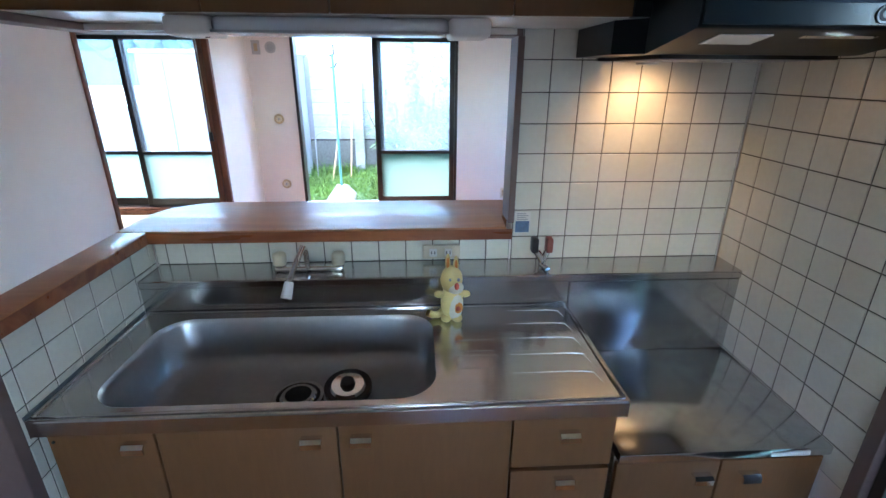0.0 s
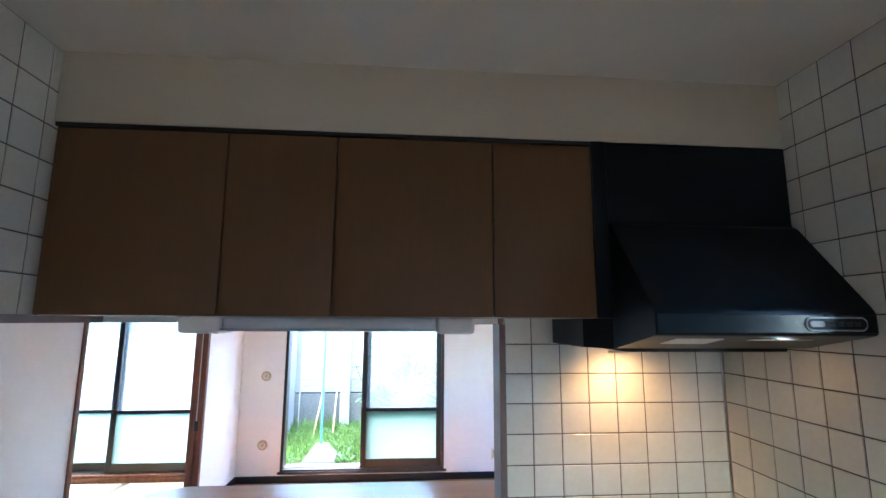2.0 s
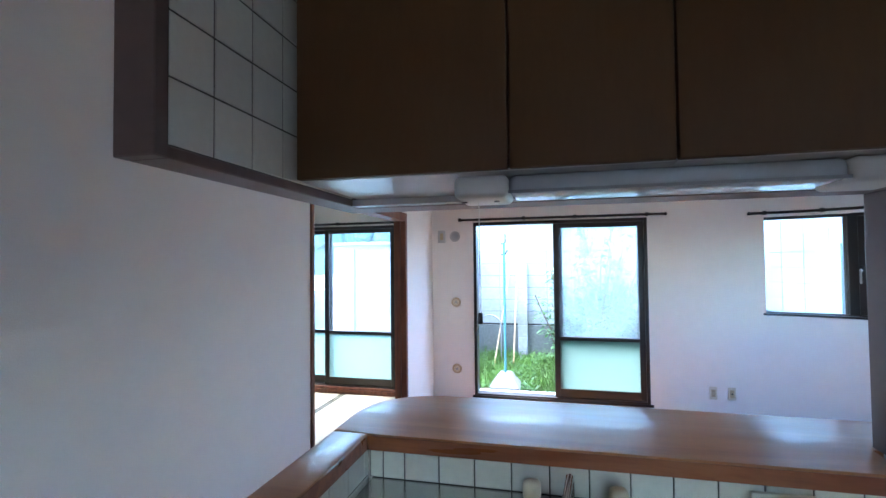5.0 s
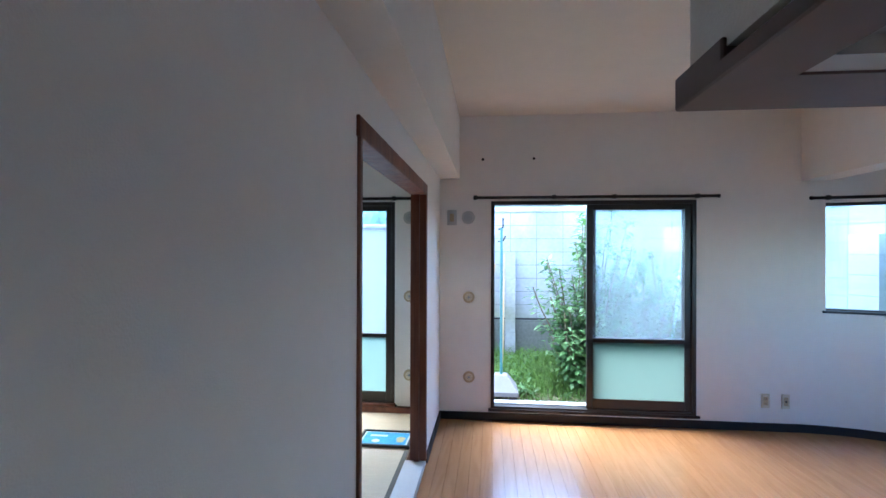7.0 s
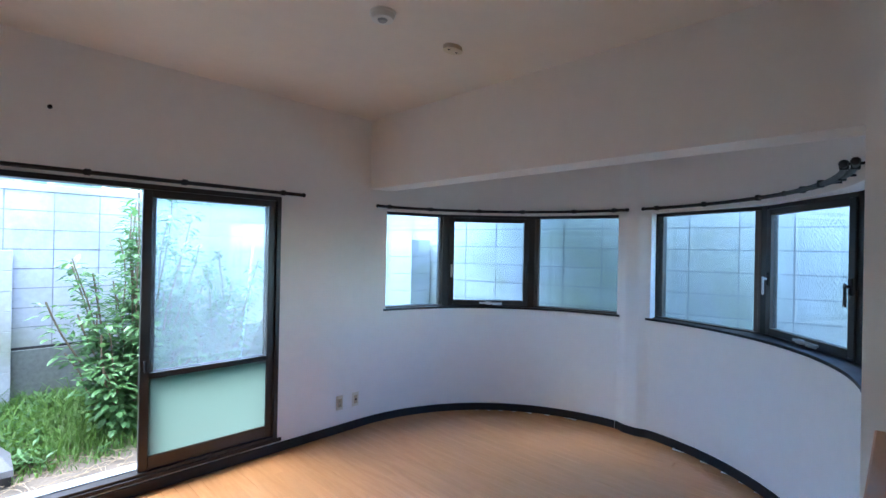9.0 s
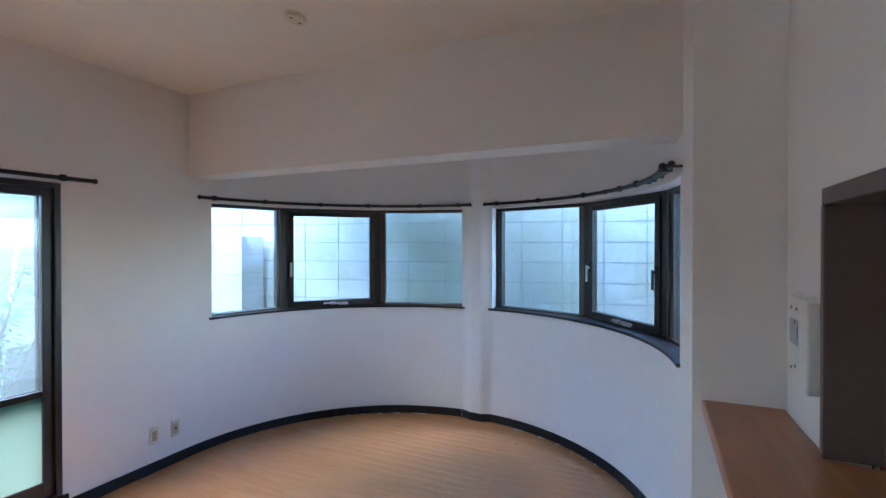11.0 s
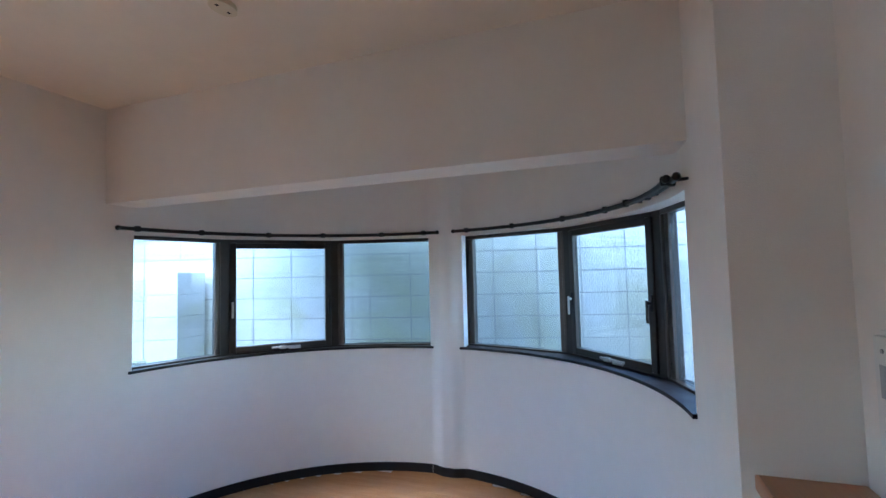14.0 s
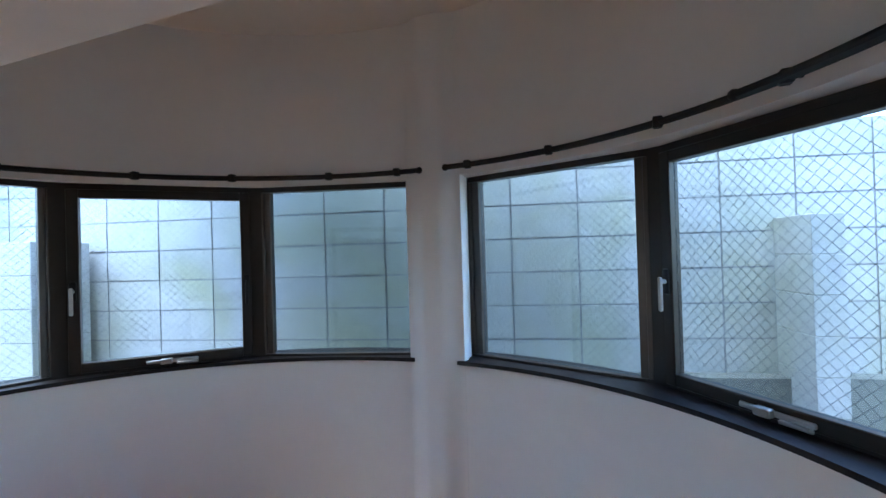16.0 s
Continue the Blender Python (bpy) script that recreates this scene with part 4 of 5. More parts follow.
tube(bm, [(tx - 0.02, ty + 0.015, DECK + 0.03), (tx - 0.042, ty + 0.01, DECK + 0.0135), (tx - 0.062, ty + 0.004, DECK + 0.015), (tx - 0.078, ty, DECK + 0.026)], 0.0125, 10)
toy = finish("toy_figure", bm, M_YEL, True)
for extra in (M_TOYWHITE, M_TOYORANGE, M_TOYRED, M_GREYP):
    toy.data.materials.append(extra)
tagged(toy, "small yellow vinyl toy animal with white belly on the drainer", "toy")
# strainer and its lid in the bowl
z = DECK - 0.1805
d = thing("sink_strainer", (-0.315, 1.115, z), "round steel strainer basket in the sink drain", "strainer")
for r0, r1, h0, h1, mt, nm in ((0.083, 0.076, 0.0, 0.010, M_CHROME, "ring"), (0.066, 0.064, 0.0102, 0.0115, M_DARK, "well"), (0.056, 0.050, 0.0116, 0.017, M_CHROME, "basket"), (0.04, 0.036, 0.0172, 0.0182, M_DARK, "mesh")):
    part(nm, cyl(bmesh.new(), (-0.315, 1.115, z + h0), (-0.315, 1.115, z + h1), r0, r1, 28), mt, d)
l = thing("drain_lid", (-0.165, 1.135, z), "black rubber-rimmed drain lid lying in the sink", "lid")
ml = Matrix.Translation((-0.165, 1.135, z + 0.022)) @ Matrix.Rotation(radians(9), 4, "X")
for nm, r0, r1, h0, h1, mt in (("rubber_rim", 0.074, 0.074, -0.012, 0.006, M_BLACKP), ("cap", 0.056, 0.05, 0.006, 0.014, M_CHROME), ("knob", 0.024, 0.02, 0.014, 0.028, M_BLACKP)):
    bm = cyl(bmesh.new(), (0, 0, h0), (0, 0, h1), r0, r1, 26)
    bmesh.ops.transform(bm, matrix=ml, verts=bm.verts)
    part(nm, bm, mt, l)

# bar counter
b = thing("bar_counter", (0, 1.65, BAR), "orange lacquered wooden bar counter on the low wall", "counter")
YB = 1.83
arcp = [(-0.955 + 0.21 * (1 - math.cos(radians(a))), 1.60 + (YB - 1.60) * math.sin(radians(a))) for a in range(0, 91, 10)]
plan = [(-0.955, 1.452)] + arcp + [(0.768, YB), (0.768, YP + 0.003), (0.372, YP + 0.003), (0.372, 1.445), (-0.80, 1.445)]
bm = prism(bmesh.new(), plan, BAR - 0.043, BAR)
es = [e for e in bm.edges if all(v.co.z > BAR - 0.001 for v in e.verts) or all(v.co.z < BAR - 0.04 for v in e.verts)]
bmesh.ops.bevel(bm, geom=es, offset=0.006, segments=2, affect="EDGES", profile=0.5)
part("top", bm, M_BAR, b)
bm = bx(-0.955, -0.852, 0.79, 1.4515, BAR - 0.043, BAR - 0.001, 0.006, 2)
part("wing", bm, M_BAR, b)
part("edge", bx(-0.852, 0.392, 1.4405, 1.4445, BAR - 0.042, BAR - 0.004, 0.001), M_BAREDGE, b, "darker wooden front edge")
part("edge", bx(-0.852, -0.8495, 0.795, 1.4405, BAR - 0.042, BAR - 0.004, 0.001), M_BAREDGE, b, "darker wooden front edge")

# wall cabinets
CB, CT, CF = 1.739, 2.244, 1.14
for xs, lab in (((-0.882, -0.434, -0.139), "brown laminate wall cabinet with two plain doors, shade in the colour"), ((-0.139, 0.299, 0.592), "brown laminate wall cabinet beside the range hood, shade in the colour")):
    k = thing("wall_cabinet", ((xs[0] + xs[2]) / 2, 1.3, CB), lab, "cabinet", "kitchen wall cabinets")
    bm = bmesh.new()
    box(bm, xs[0] + 0.001, xs[2] - 0.001, CF + 0.0185, YT - 0.01, CB + 0.004, CT)
    part("body", bm, M_LAMEDGE, k, "dark cabinet carcass", smooth=False)
    part("bottom", bx(xs[0] + 0.002, xs[2] - 0.002, CF + 0.019, YT - 0.012, CB - 0.001, CB + 0.0035), M_WHITELAM, k, "pale glossy underside", smooth=False)
    for x0, x1 in zip(xs, xs[1:]):
        part("door", bx(x0 + 0.002, x1 - 0.002, CF, CF + 0.018, CB, CT - 0.006, 0.0025, 2), M_LAM_SHADE, k)
solid("trim_cabinet_top", bx(-0.89, 0.592, CF + 0.004, YT, CT + 0.0005, CT + 0.0105), M_DARK, "dark gap strip over the wall cabinets", "trim")
solid("trim_cabinet_back", bx(-0.895, 0.372, 1.452, YT - 0.0085, HANG + 0.002, CB - 0.002), M_WHITELAM, "pale board behind the wall cabinets", "trim")

# range hood
h = thing("range_hood", (0.88, 1.25, 1.65), "black enamelled range hood with a sloping front", "range hood")
bm = bmesh.new()
prism_x(bm, [(CF, 2.255), (CF, 2.01), (CF - 0.018, 2.0), (0.932, 1.765), (0.924, 1.75), (0.924, 1.70), (0.94, 1.695), (1.14, 1.656), (YT - 0.009, 1.656), (YT - 0.009, 2.255)], 0.636, XR - 0.002)
bmesh.ops.bevel(bm, geom=[e for e in bm.edges if e.calc_length() > 0.3 and abs(e.verts[0].co.x - e.verts[1].co.x) > 0.3], offset=0.006, segments=2, affect="EDGES", profile=0.5)
part("canopy", bm, M_HOOD, h)
part("side_filler", bx(0.594, 0.6355, CF + 0.001, YT - 0.009, CB, 2.255), M_HOOD, h)
part("low_box", prism(bmesh.new(), [(0.574, YT - 0.009), (0.574, 1.21), (0.6355, 1.145), (0.6355, YT - 0.009)], 1.656, CB - 0.002), M_HOOD, h, smooth=False)
part("front_band", bx(0.642, XR - 0.008, 0.9205, 0.9242, 1.704, 1.748, 0.0015), M_HOODG, h, "glossy dark green front band")


def pill(x0, x1, z0, z1, y0, y1):
    """A round-ended plate on the hood front."""
    r = (z1 - z0) / 2
    pts = [(x1 - r + r * math.cos(radians(a)), z0 + r + r * math.sin(radians(a))) for a in range(-90, 91, 18)]
    pts += [(x0 + r + r * math.cos(radians(a)), z0 + r + r * math.sin(radians(a))) for a in range(90, 271, 18)]
    bm = bmesh.new()
    lo = [bm.verts.new((x, y0, z)) for x, z in pts]
    hi = [bm.verts.new((x, y1, z)) for x, z in pts]
    for k in range(len(pts)):
        j = (k + 1) % len(pts)
        bm.faces.new((lo[k], lo[j], hi[j], hi[k]))
    bm.faces.new(lo)
    bm.faces.new(hi[::-1])
    return bm


ctl = part("control_panel", pill(1.005, 1.165, 1.709, 1.743, 0.9165, 0.9206), M_GREYP, h, "grey-rimmed switch panel", smooth=False)
part("panel_face", pill(1.009, 1.161, 1.713, 1.739, 0.9155, 0.917), M_HOOD, ctl, smooth=False)
part("lamp_window", pill(1.015, 1.052, 1.719, 1.733, 0.9142, 0.9157), M_GREYP, ctl, "pale oval button", smooth=False)
for kx in (1.07, 1.092, 1.114, 1.136):
    part("button", bx(kx - 0.009, kx + 0.009, 0.9138, 0.9157, 1.721, 1.731, 0.001), M_BLACKP, ctl)
bm = bmesh.new()
box(bm, 0.68, 1.16, 1.16, 1.46, 1.646, 1.6555)
part("filter", bm, M_ROD, h, "dark grease filter")
for k in range(14):
    part("filter_slat", bx(0.70 + k * 0.032, 0.72 + k * 0.032, 1.18, 1.44, 1.6435, 1.6465), M_GREYP, h)
bm = bx(0.71, 0.83, 0, 0.075, -0.0012, 0.0008)
bmesh.ops.transform(bm, matrix=Matrix.Translation((0, 0.965, 1.6890)) @ Matrix.Rotation(-0.1927, 4, "X"), verts=bm.verts)
part("label", bm, M_WHITEP, h, "white label on the underside", smooth=False)
bm = bx(0.90, 1.07, 0, 0.02, -0.0012, 0.0008)
bmesh.ops.transform(bm, matrix=Matrix.Translation((0, 0.965, 1.6890)) @ Matrix.Rotation(-0.1927, 4, "X"), verts=bm.verts)
part("grip", bm, M_CHROME, h, "bright metal grip strip", smooth=False)
# black strip in place of the shadow along the hood's rear edge
part("lip_shadow", bx(0.64, XR - 0.003, YT - 0.03, YT - 0.009, 1.646, 1.6555, 0.002), M_BLACKP, h)
bulb = part("lamp_lens", cyl(bmesh.new(), (0.72, 1.30, 1.634), (0.72, 1.30, 1.6395), 0.03, 0.03, 20), M_WHITEP, h, "round lamp lens")
lamp_data = bpy.data.lights.new("hood_lamp", "SPOT")
lamp_data.energy = 0.20
lamp_data.spot_size = radians(132)
lamp_data.spot_blend = 1.0
lamp_data.color = (1.0, 0.56, 0.24)
lamp_data.shadow_soft_size = 0.05
lamp = new("hood_lamp", lamp_data)
lamp.matrix_world = look((0.77, 1.35, 1.628), (0.80, 1.52, 1.40))

# under-cabinet fluorescent fitting
ft = thing("fluorescent_fitting", (-0.15, 1.27, 1.69), "white under-cabinet fluorescent fitting, switched off", "light fitting")
for x0, x1 in ((-0.552, -0.441), (0.147, 0.254)):
    part("end_housing", bx(x0, x1, 1.19, 1.33, 1.692, CB - 0.001, 0.012, 3), M_WHITEP, ft, "off-white end housing")
part("cover", bx(-0.441, 0.147, 1.20, 1.325, 1.698, CB - 0.001, 0.014, 3), M_LAMP, ft, "translucent lamp cover")
part("strip", bx(-0.441, 0.147, 1.196, 1.20, 1.700, 1.706), M_GREYP, ft, "grey metal strip")
for x in (-0.54, -0.47):
    part("screw", cyl(bmesh.new(), (x, 1.25, 1.690), (x, 1.25, 1.693), 0.006, 0.006, 10), M_BLACKP, ft)
cd = part("pull_cord", tube(bmesh.new(), [(-0.512, 1.27, 1.695), (-0.512, 1.27, 1.45)], 0.0012, 5), M_WHITEP, ft)
part("bead", cyl(bmesh.new(), (-0.512, 1.27, 1.452), (-0.512, 1.27, 1.427), 0.005, 0.006, 10), M_BLACKP, cd)

# ---- living room fittings ----
def disc(name, x, z, label, cat, mt, r=0.051, grp=""):
    t = thing(name, (x, YW, z), label, cat, grp)
    part("rosette", cyl(bmesh.new(), (x, YW - 0.006, z), (x, YW, z), r * 0.93, r, 28), mt, t)
    part("ring", cyl(bmesh.new(), (x, YW - 0.011, z), (x, YW - 0.006, z), r * 0.55, r * 0.62, 24), M_CREAM if mt is M_BEIGE else M_GREYP, t)
    for k in range(8):
        a = k * math.tau / 8
        part("petal", cyl(bmesh.new(), (x + r * 0.4 * math.cos(a), YW - 0.0125, z + r * 0.4 * math.sin(a)), (x + r * 0.4 * math.cos(a), YW - 0.0105, z + r * 0.4 * math.sin(a)), r * 0.09, r * 0.1, 8), M_BEIGE if mt is M_BEIGE else M_PALEGREY, t)
    part("hub", cyl(bmesh.new(), (x, YW - 0.017, z), (x, YW - 0.011, z), r * 0.2, r * 0.24, 16), M_GREYP, t)
    return t


disc("wall_rosette", -1.377, 1.143, "round cream pipe cover on the white wall", "pipe cover", M_BEIGE, grp="pipe covers")
disc("wall_rosette", -1.374, 0.450, "round cream pipe cover on the white wall", "pipe cover", M_BEIGE, grp="pipe covers")
disc("wall_vent", -1.383, 1.836, "round grey air vent cap on the white wall", "vent", M_PALEGREY, 0.056)
disc("wall_rosette", -1.90, 1.143, "round cream pipe cover on the tatami room wall", "pipe cover", M_BEIGE, grp="pipe covers")
disc("wall_rosette", -1.90, 0.450, "round cream pipe cover on the tatami room wall", "pipe cover", M_BEIGE, grp="pipe covers")
disc("wall_vent", -1.90, 1.836, "round grey air vent cap on the tatami room wall", "vent", M_PALEGREY, 0.056)


def plate(x, z, label, holes, w=0.032, h=0.058):
    t = thing("wall_plate", (x, YW, z), label, "socket")
    part("plate", bx(x - w, x + w, YW - 0.008, YW, z - h, z + h, 0.004, 2), M_CREAM if holes else M_PALEGREY, t)
    part("insert", bx(x - 0.018, x + 0.018, YW - 0.0105, YW - 0.0078, z - 0.035, z + 0.035, 0.002), M_BEIGE, t)
    for dz in holes:
        if len(holes) == 1:
            part("jack", cyl(bmesh.new(), (x, YW - 0.013, z), (x, YW - 0.010, z), 0.008, 0.008, 12), M_DARK, t)
        else:
            for dx in (-0.006, 0.006):
                part("slot", bx(x + dx - 0.0012, x + dx + 0.0012, YW - 0.0115, YW - 0.010, z + dz - 0.006, z + dz + 0.006), M_DARK, t)
    return t


plate(1.045, 0.328, "cream double power socket low on the white wall", (-0.018, 0.018))
plate(1.200, 0.328, "cream aerial socket low on the white wall", (0,))
plate(-1.525, 1.836, "blank pale grey switch plate high on the wall", (), 0.042, 0.066)
for x in (-1.257, -0.82):
    t = thing("wall_hook", (x, YW, 2.34), "small dark screw stub on the white wall", "hook")
    part("stub", cyl(bmesh.new(), (x, YW - 0.02, 2.34), (x, YW, 2.34), 0.009, 0.012, 12), M_ROD, t)
t = thing("wall_hook", (-2.45, YW, 2.34), "small dark screw stub on the tatami room wall", "hook")
part("stub", cyl(bmesh.new(), (-2.45, YW - 0.02, 2.34), (-2.45, YW, 2.34), 0.009, 0.012, 12), M_ROD, t)
t = thing("smoke_detector", (0.235, 3.53, CEIL), "round white smoke detector on the ceiling", "detector")
part("base", cyl(bmesh.new(), (0.235, 3.53, CEIL - 0.012), (0.235, 3.53, CEIL), 0.062, 0.062, 28), M_WHITEP, t)
part("body", cyl(bmesh.new(), (0.235, 3.53, CEIL - 0.034), (0.235, 3.53, CEIL - 0.012), 0.05, 0.058, 28), M_WHITEP, t)
part("sensor", cyl(bmesh.new(), (0.235, 3.53, CEIL - 0.042), (0.235, 3.53, CEIL - 0.034), 0.018, 0.024, 20), M_GREYP, t)
t = thing("ceiling_rose", (0.725, 3.54, CEIL), "oval cream ceiling socket for a lamp", "ceiling socket")
bm = bmesh.new()
prism(bm, [(0.725 + 0.062 * math.cos(k * math.tau / 24), 3.54 + 0.042 * math.sin(k * math.tau / 24)) for k in range(24)], CEIL - 0.022, CEIL)
part("body", bm, M_CREAM, t)
for dx in (-0.03, 0.03):
    part("slot", bx(0.725 + dx - 0.006, 0.725 + dx + 0.006, 3.535, 3.545, CEIL - 0.0235, CEIL - 0.0215), M_DARK, t)

# intercom on the partition
t = thing("intercom", (0.53, YP, 1.24), "white wall intercom with a small grey screen and handset", "intercom")
part("backplate", bx(0.40, 0.655, YP, YP + 0.006, 1.235, 1.485, 0.002), M_WHITEP, t)
part("body", bx(0.50, 0.64, YP + 0.006, YP + 0.026, 1.24, 1.475, 0.004, 2), M_WHITEP, t)
part("handset", bx(0.425, 0.495, YP + 0.006, YP + 0.034, 1.24, 1.475, 0.006, 3), M_WHITEP, t)
part("screen", bx(0.535, 0.615, YP + 0.0255, YP + 0.0275, 1.345, 1.415), M_GREYP, t, "dark grey screen", smooth=False)
for x, zz in ((0.55, 1.445), (0.60, 1.445), (0.60, 1.275), (0.56, 1.285)):
    part("button", cyl(bmesh.new(), (x, YP + 0.0255, zz), (x, YP + 0.029, zz), 0.005, 0.005, 10), M_GREYP, t)

# ---- tatami room ----
for x0, x1, y0, y1 in ((-2.64, -1.762, 2.55, 4.28), (-2.64, -1.762, 4.285, 5.018), (-3.55, -2.645, 2.55, 4.28), (-3.55, -2.645, 4.285, 5.018), (-4.55, -3.555, 2.55, 5.018), (-4.55, -1.762, 1.02, 2.545)):
    t = thing("tatami_mat", ((x0 + x1) / 2, (y0 + y1) / 2, TAT - 0.03), "woven beige tatami mat with dark cloth edges", "tatami mat", "tatami mats")
    part("mat", bx(x0, x1, y0, y1, TAT - 0.03, TAT, 0.003), M_TATAMI, t)
    for a, c2 in ((x0, x0 + 0.03), (x1 - 0.03, x1)):
        part("edging", bx(a, c2, y0 + 0.002, y1 - 0.002, TAT, TAT + 0.0015), M_BORDER, t)
M_PIC = mat("blue_picture", (0.05, 0.33, 0.62), 0.3, var=0.5, scale=8)
M_PICY = mat("picture_yellow", (0.62, 0.50, 0.22), 0.4, var=0.3, scale=20)
t = thing("framed_picture", (-1.97, 4.45, TAT), "framed blue picture lying flat on the tatami", "picture")
bm = bmesh.new()
px0, px1, py0, py1 = -2.165, -1.765, 4.30, 4.585
for a in ((px0, px1, py0, py0 + 0.02), (px0, px1, py1 - 0.02, py1), (px0, px0 + 0.02, py0 + 0.02, py1 - 0.02), (px1 - 0.02, px1, py0 + 0.02, py1 - 0.02)):
    box(bm, *a, TAT + 0.002, TAT + 0.022, 0.002)
part("frame", bm, M_BLACKP, t, "black frame")
part("mount", bx(px0 + 0.02, px1 - 0.02, py0 + 0.02, py1 - 0.02, TAT + 0.0018, TAT + 0.012), M_WHITEP, t, "white mount")
part("print", bx(px0 + 0.036, px1 - 0.036, py0 + 0.036, py1 - 0.036, TAT + 0.011, TAT + 0.014), M_PIC, t, "blue printed sheet", smooth=False)
part("text_bar", bx(-2.09, -1.96, 4.47, 4.50, TAT + 0.0135, TAT + 0.0152), M_WHITEP, t, smooth=False)
part("shape", cyl(bmesh.new(), (-1.85, 4.44, TAT + 0.0135), (-1.85, 4.44, TAT + 0.0152), 0.035, 0.035, 14), M_PICY, t)
part("shape", cyl(bmesh.new(), (-1.85, 4.40, TAT + 0.0135), (-1.85, 4.40, TAT + 0.0155), 0.028, 0.028, 12), M_PICY, t)
part("shape", cyl(bmesh.new(), (-2.03, 4.39, TAT + 0.0135), (-2.03, 4.39, TAT + 0.0152), 0.03, 0.03, 12), M_WHITEP, t)

# ---- garden ----
GZ = -0.28


def gz(y):
    """Ground height: low by the house, rising to the garden wall."""
    return GZ + 0.26 * max(0.0, min(1.0, (y - 6.7) / 1.4))


bm = bmesh.new()
xs_ = [-900, -60, -12] + [-8 + 0.5 * i for i in range(30)] + [12, 60, 900]
ys_ = [-900, -60, -8, -3] + [0.3 * i for i in range(34)] + [14, 60, 900]
gv = [[bm.verts.new((x, y, gz(y) + 0.03 * noise.noise((x * 0.9, y * 0.9, 0)))) for x in xs_] for y in ys_]
for j in range(len(ys_) - 1):
    for i in range(len(xs_) - 1):
        bm.faces.new((gv[j][i], gv[j][i + 1], gv[j + 1][i + 1], gv[j + 1][i]))
solid("ground", bm, M_SOIL, "sandy bare soil of the garden with dry stalks", "ground", smooth=True)
YG = 8.15                      # garden block wall
WTOP = 2.62


def block_run(name, p, q, z0, courses, label, normal_side, length=0.39, height=0.2, tmin=0.0):
    """A concrete block wall between two plan points; the blocks are pieces on a mortar core."""
    p, q = Vector((*p, 0)), Vector((*q, 0))
    d = (q - p).normalized()
    nrm = Vector((-d.y, d.x, 0)) * normal_side
    ln = (q - p).length
    bm = bmesh.new()
    box(bm, 0, ln, -0.10, -0.005, z0, z0 + courses * height + 0.004)
    m = Matrix(((d.x, nrm.x, 0, p.x), (d.y, nrm.y, 0, p.y), (0, 0, 1, 0), (0, 0, 0, 1)))
    bmesh.ops.transform(bm, matrix=m, verts=bm.verts)
    core = solid(name, bm, M_MORTAR, label, "block wall")
    key = "block"
    bm = bmesh.new()
    L_, H_ = length - 0.006, height - 0.006
    box(bm, 0, L_, -0.09, 0.0, 0, H_)
    for v in bm.verts:
        if v.co.y > -0.01:
            v.co.x += 0.002 if v.co.x < L_ / 2 else -0.002
            v.co.z += 0.002 if v.co.z < H_ / 2 else -0.002
    bmesh.ops.recalc_face_normals(bm, faces=bm.faces)
    me = bpy.data.meshes.new(key)
    bm.to_mesh(me)
    bm.free()
    me.materials.append(M_BLOCK)
    rnd = random.Random(len(name))
    for r in range(courses):
        x = 0.0
        while x + length <= ln + 0.01:
            ob = new("block", me)
            ob.parent = core
            ob.matrix_basis = m @ Matrix.Translation((x, rnd.uniform(-0.002, 0.002), z0 + r * height + 0.005))
            x += length
    return core


block_run("wall_garden", (2.62, YG), (-1.95, YG), 0.53, 8, "pale grey concrete block garden wall", 1)
block_run("wall_garden_side", (4.06, 0.9), (2.45, 7.9), -0.15, 12, "pale grey concrete block boundary wall outside the bay", 1)
block_run("wall_garden_back", (6.15, -2.0), (4.045, 0.91), -0.15, 12, "pale grey concrete block boundary wall beyond the bay", 1)
bm = bmesh.new()
prism(bm, [(3.94, 0.9), (2.33, 7.9), (2.45, 7.93), (4.06, 0.93)], -0.3, 0.86)
solid("wall_footing_side", bm, M_FOOT, "dark damp concrete footing of the boundary wall", "footing")
solid("wall_footing", bx(-1.95, 2.6, YG - 0.04, YG + 0.10, -0.3, 0.505), M_FOOT, "dark mossy concrete footing of the garden wall", "footing")


# near-black strip that stands for the shadow and dirt line over the footing
solid("trim_footing_shadow_dirt", bx(-1.95, 2.6, YG + 0.004, YG + 0.098, 0.505, 0.53), M_DARK, "dark strip for shadow and dirt above the wall footing", "trim")
solid("trim_wall_cap", bx(-1.95, 2.6, YG - 0.012, YG + 0.112, 2.134, 2.21, 0.004), M_BLOCK, "pale concrete capping of the garden wall", "trim")


def pier_block(x, y, w, d, z1, ang):
    t = thing("wall_pier", (x, y, GZ), "pale concrete block buttress of the boundary wall", "buttress", "wall buttresses")
    for r in range(int((z1 - GZ) / 0.2)):
        bm = box(bmesh.new(), -w / 2, w / 2, -d / 2, d / 2, GZ + r * 0.2 + 0.0015, GZ + r * 0.2 + 0.1995, 0.003)
        bmesh.ops.transform(bm, matrix=Matrix.Translation((x, y, 0)) @ Matrix.Rotation(radians(ang), 4, "Z"), verts=bm.verts)
        part("block", bm, M_BLOCK, t, smooth=False)
    return t


pier_block(3.73, 1.665, 0.35, 0.15, 1.85, 13)
pier_block(2.62, 6.0, 0.39, 0.30, 1.85, 13)
pier_block(-0.895, 8.06, 0.15, 0.14, 1.65, 0)


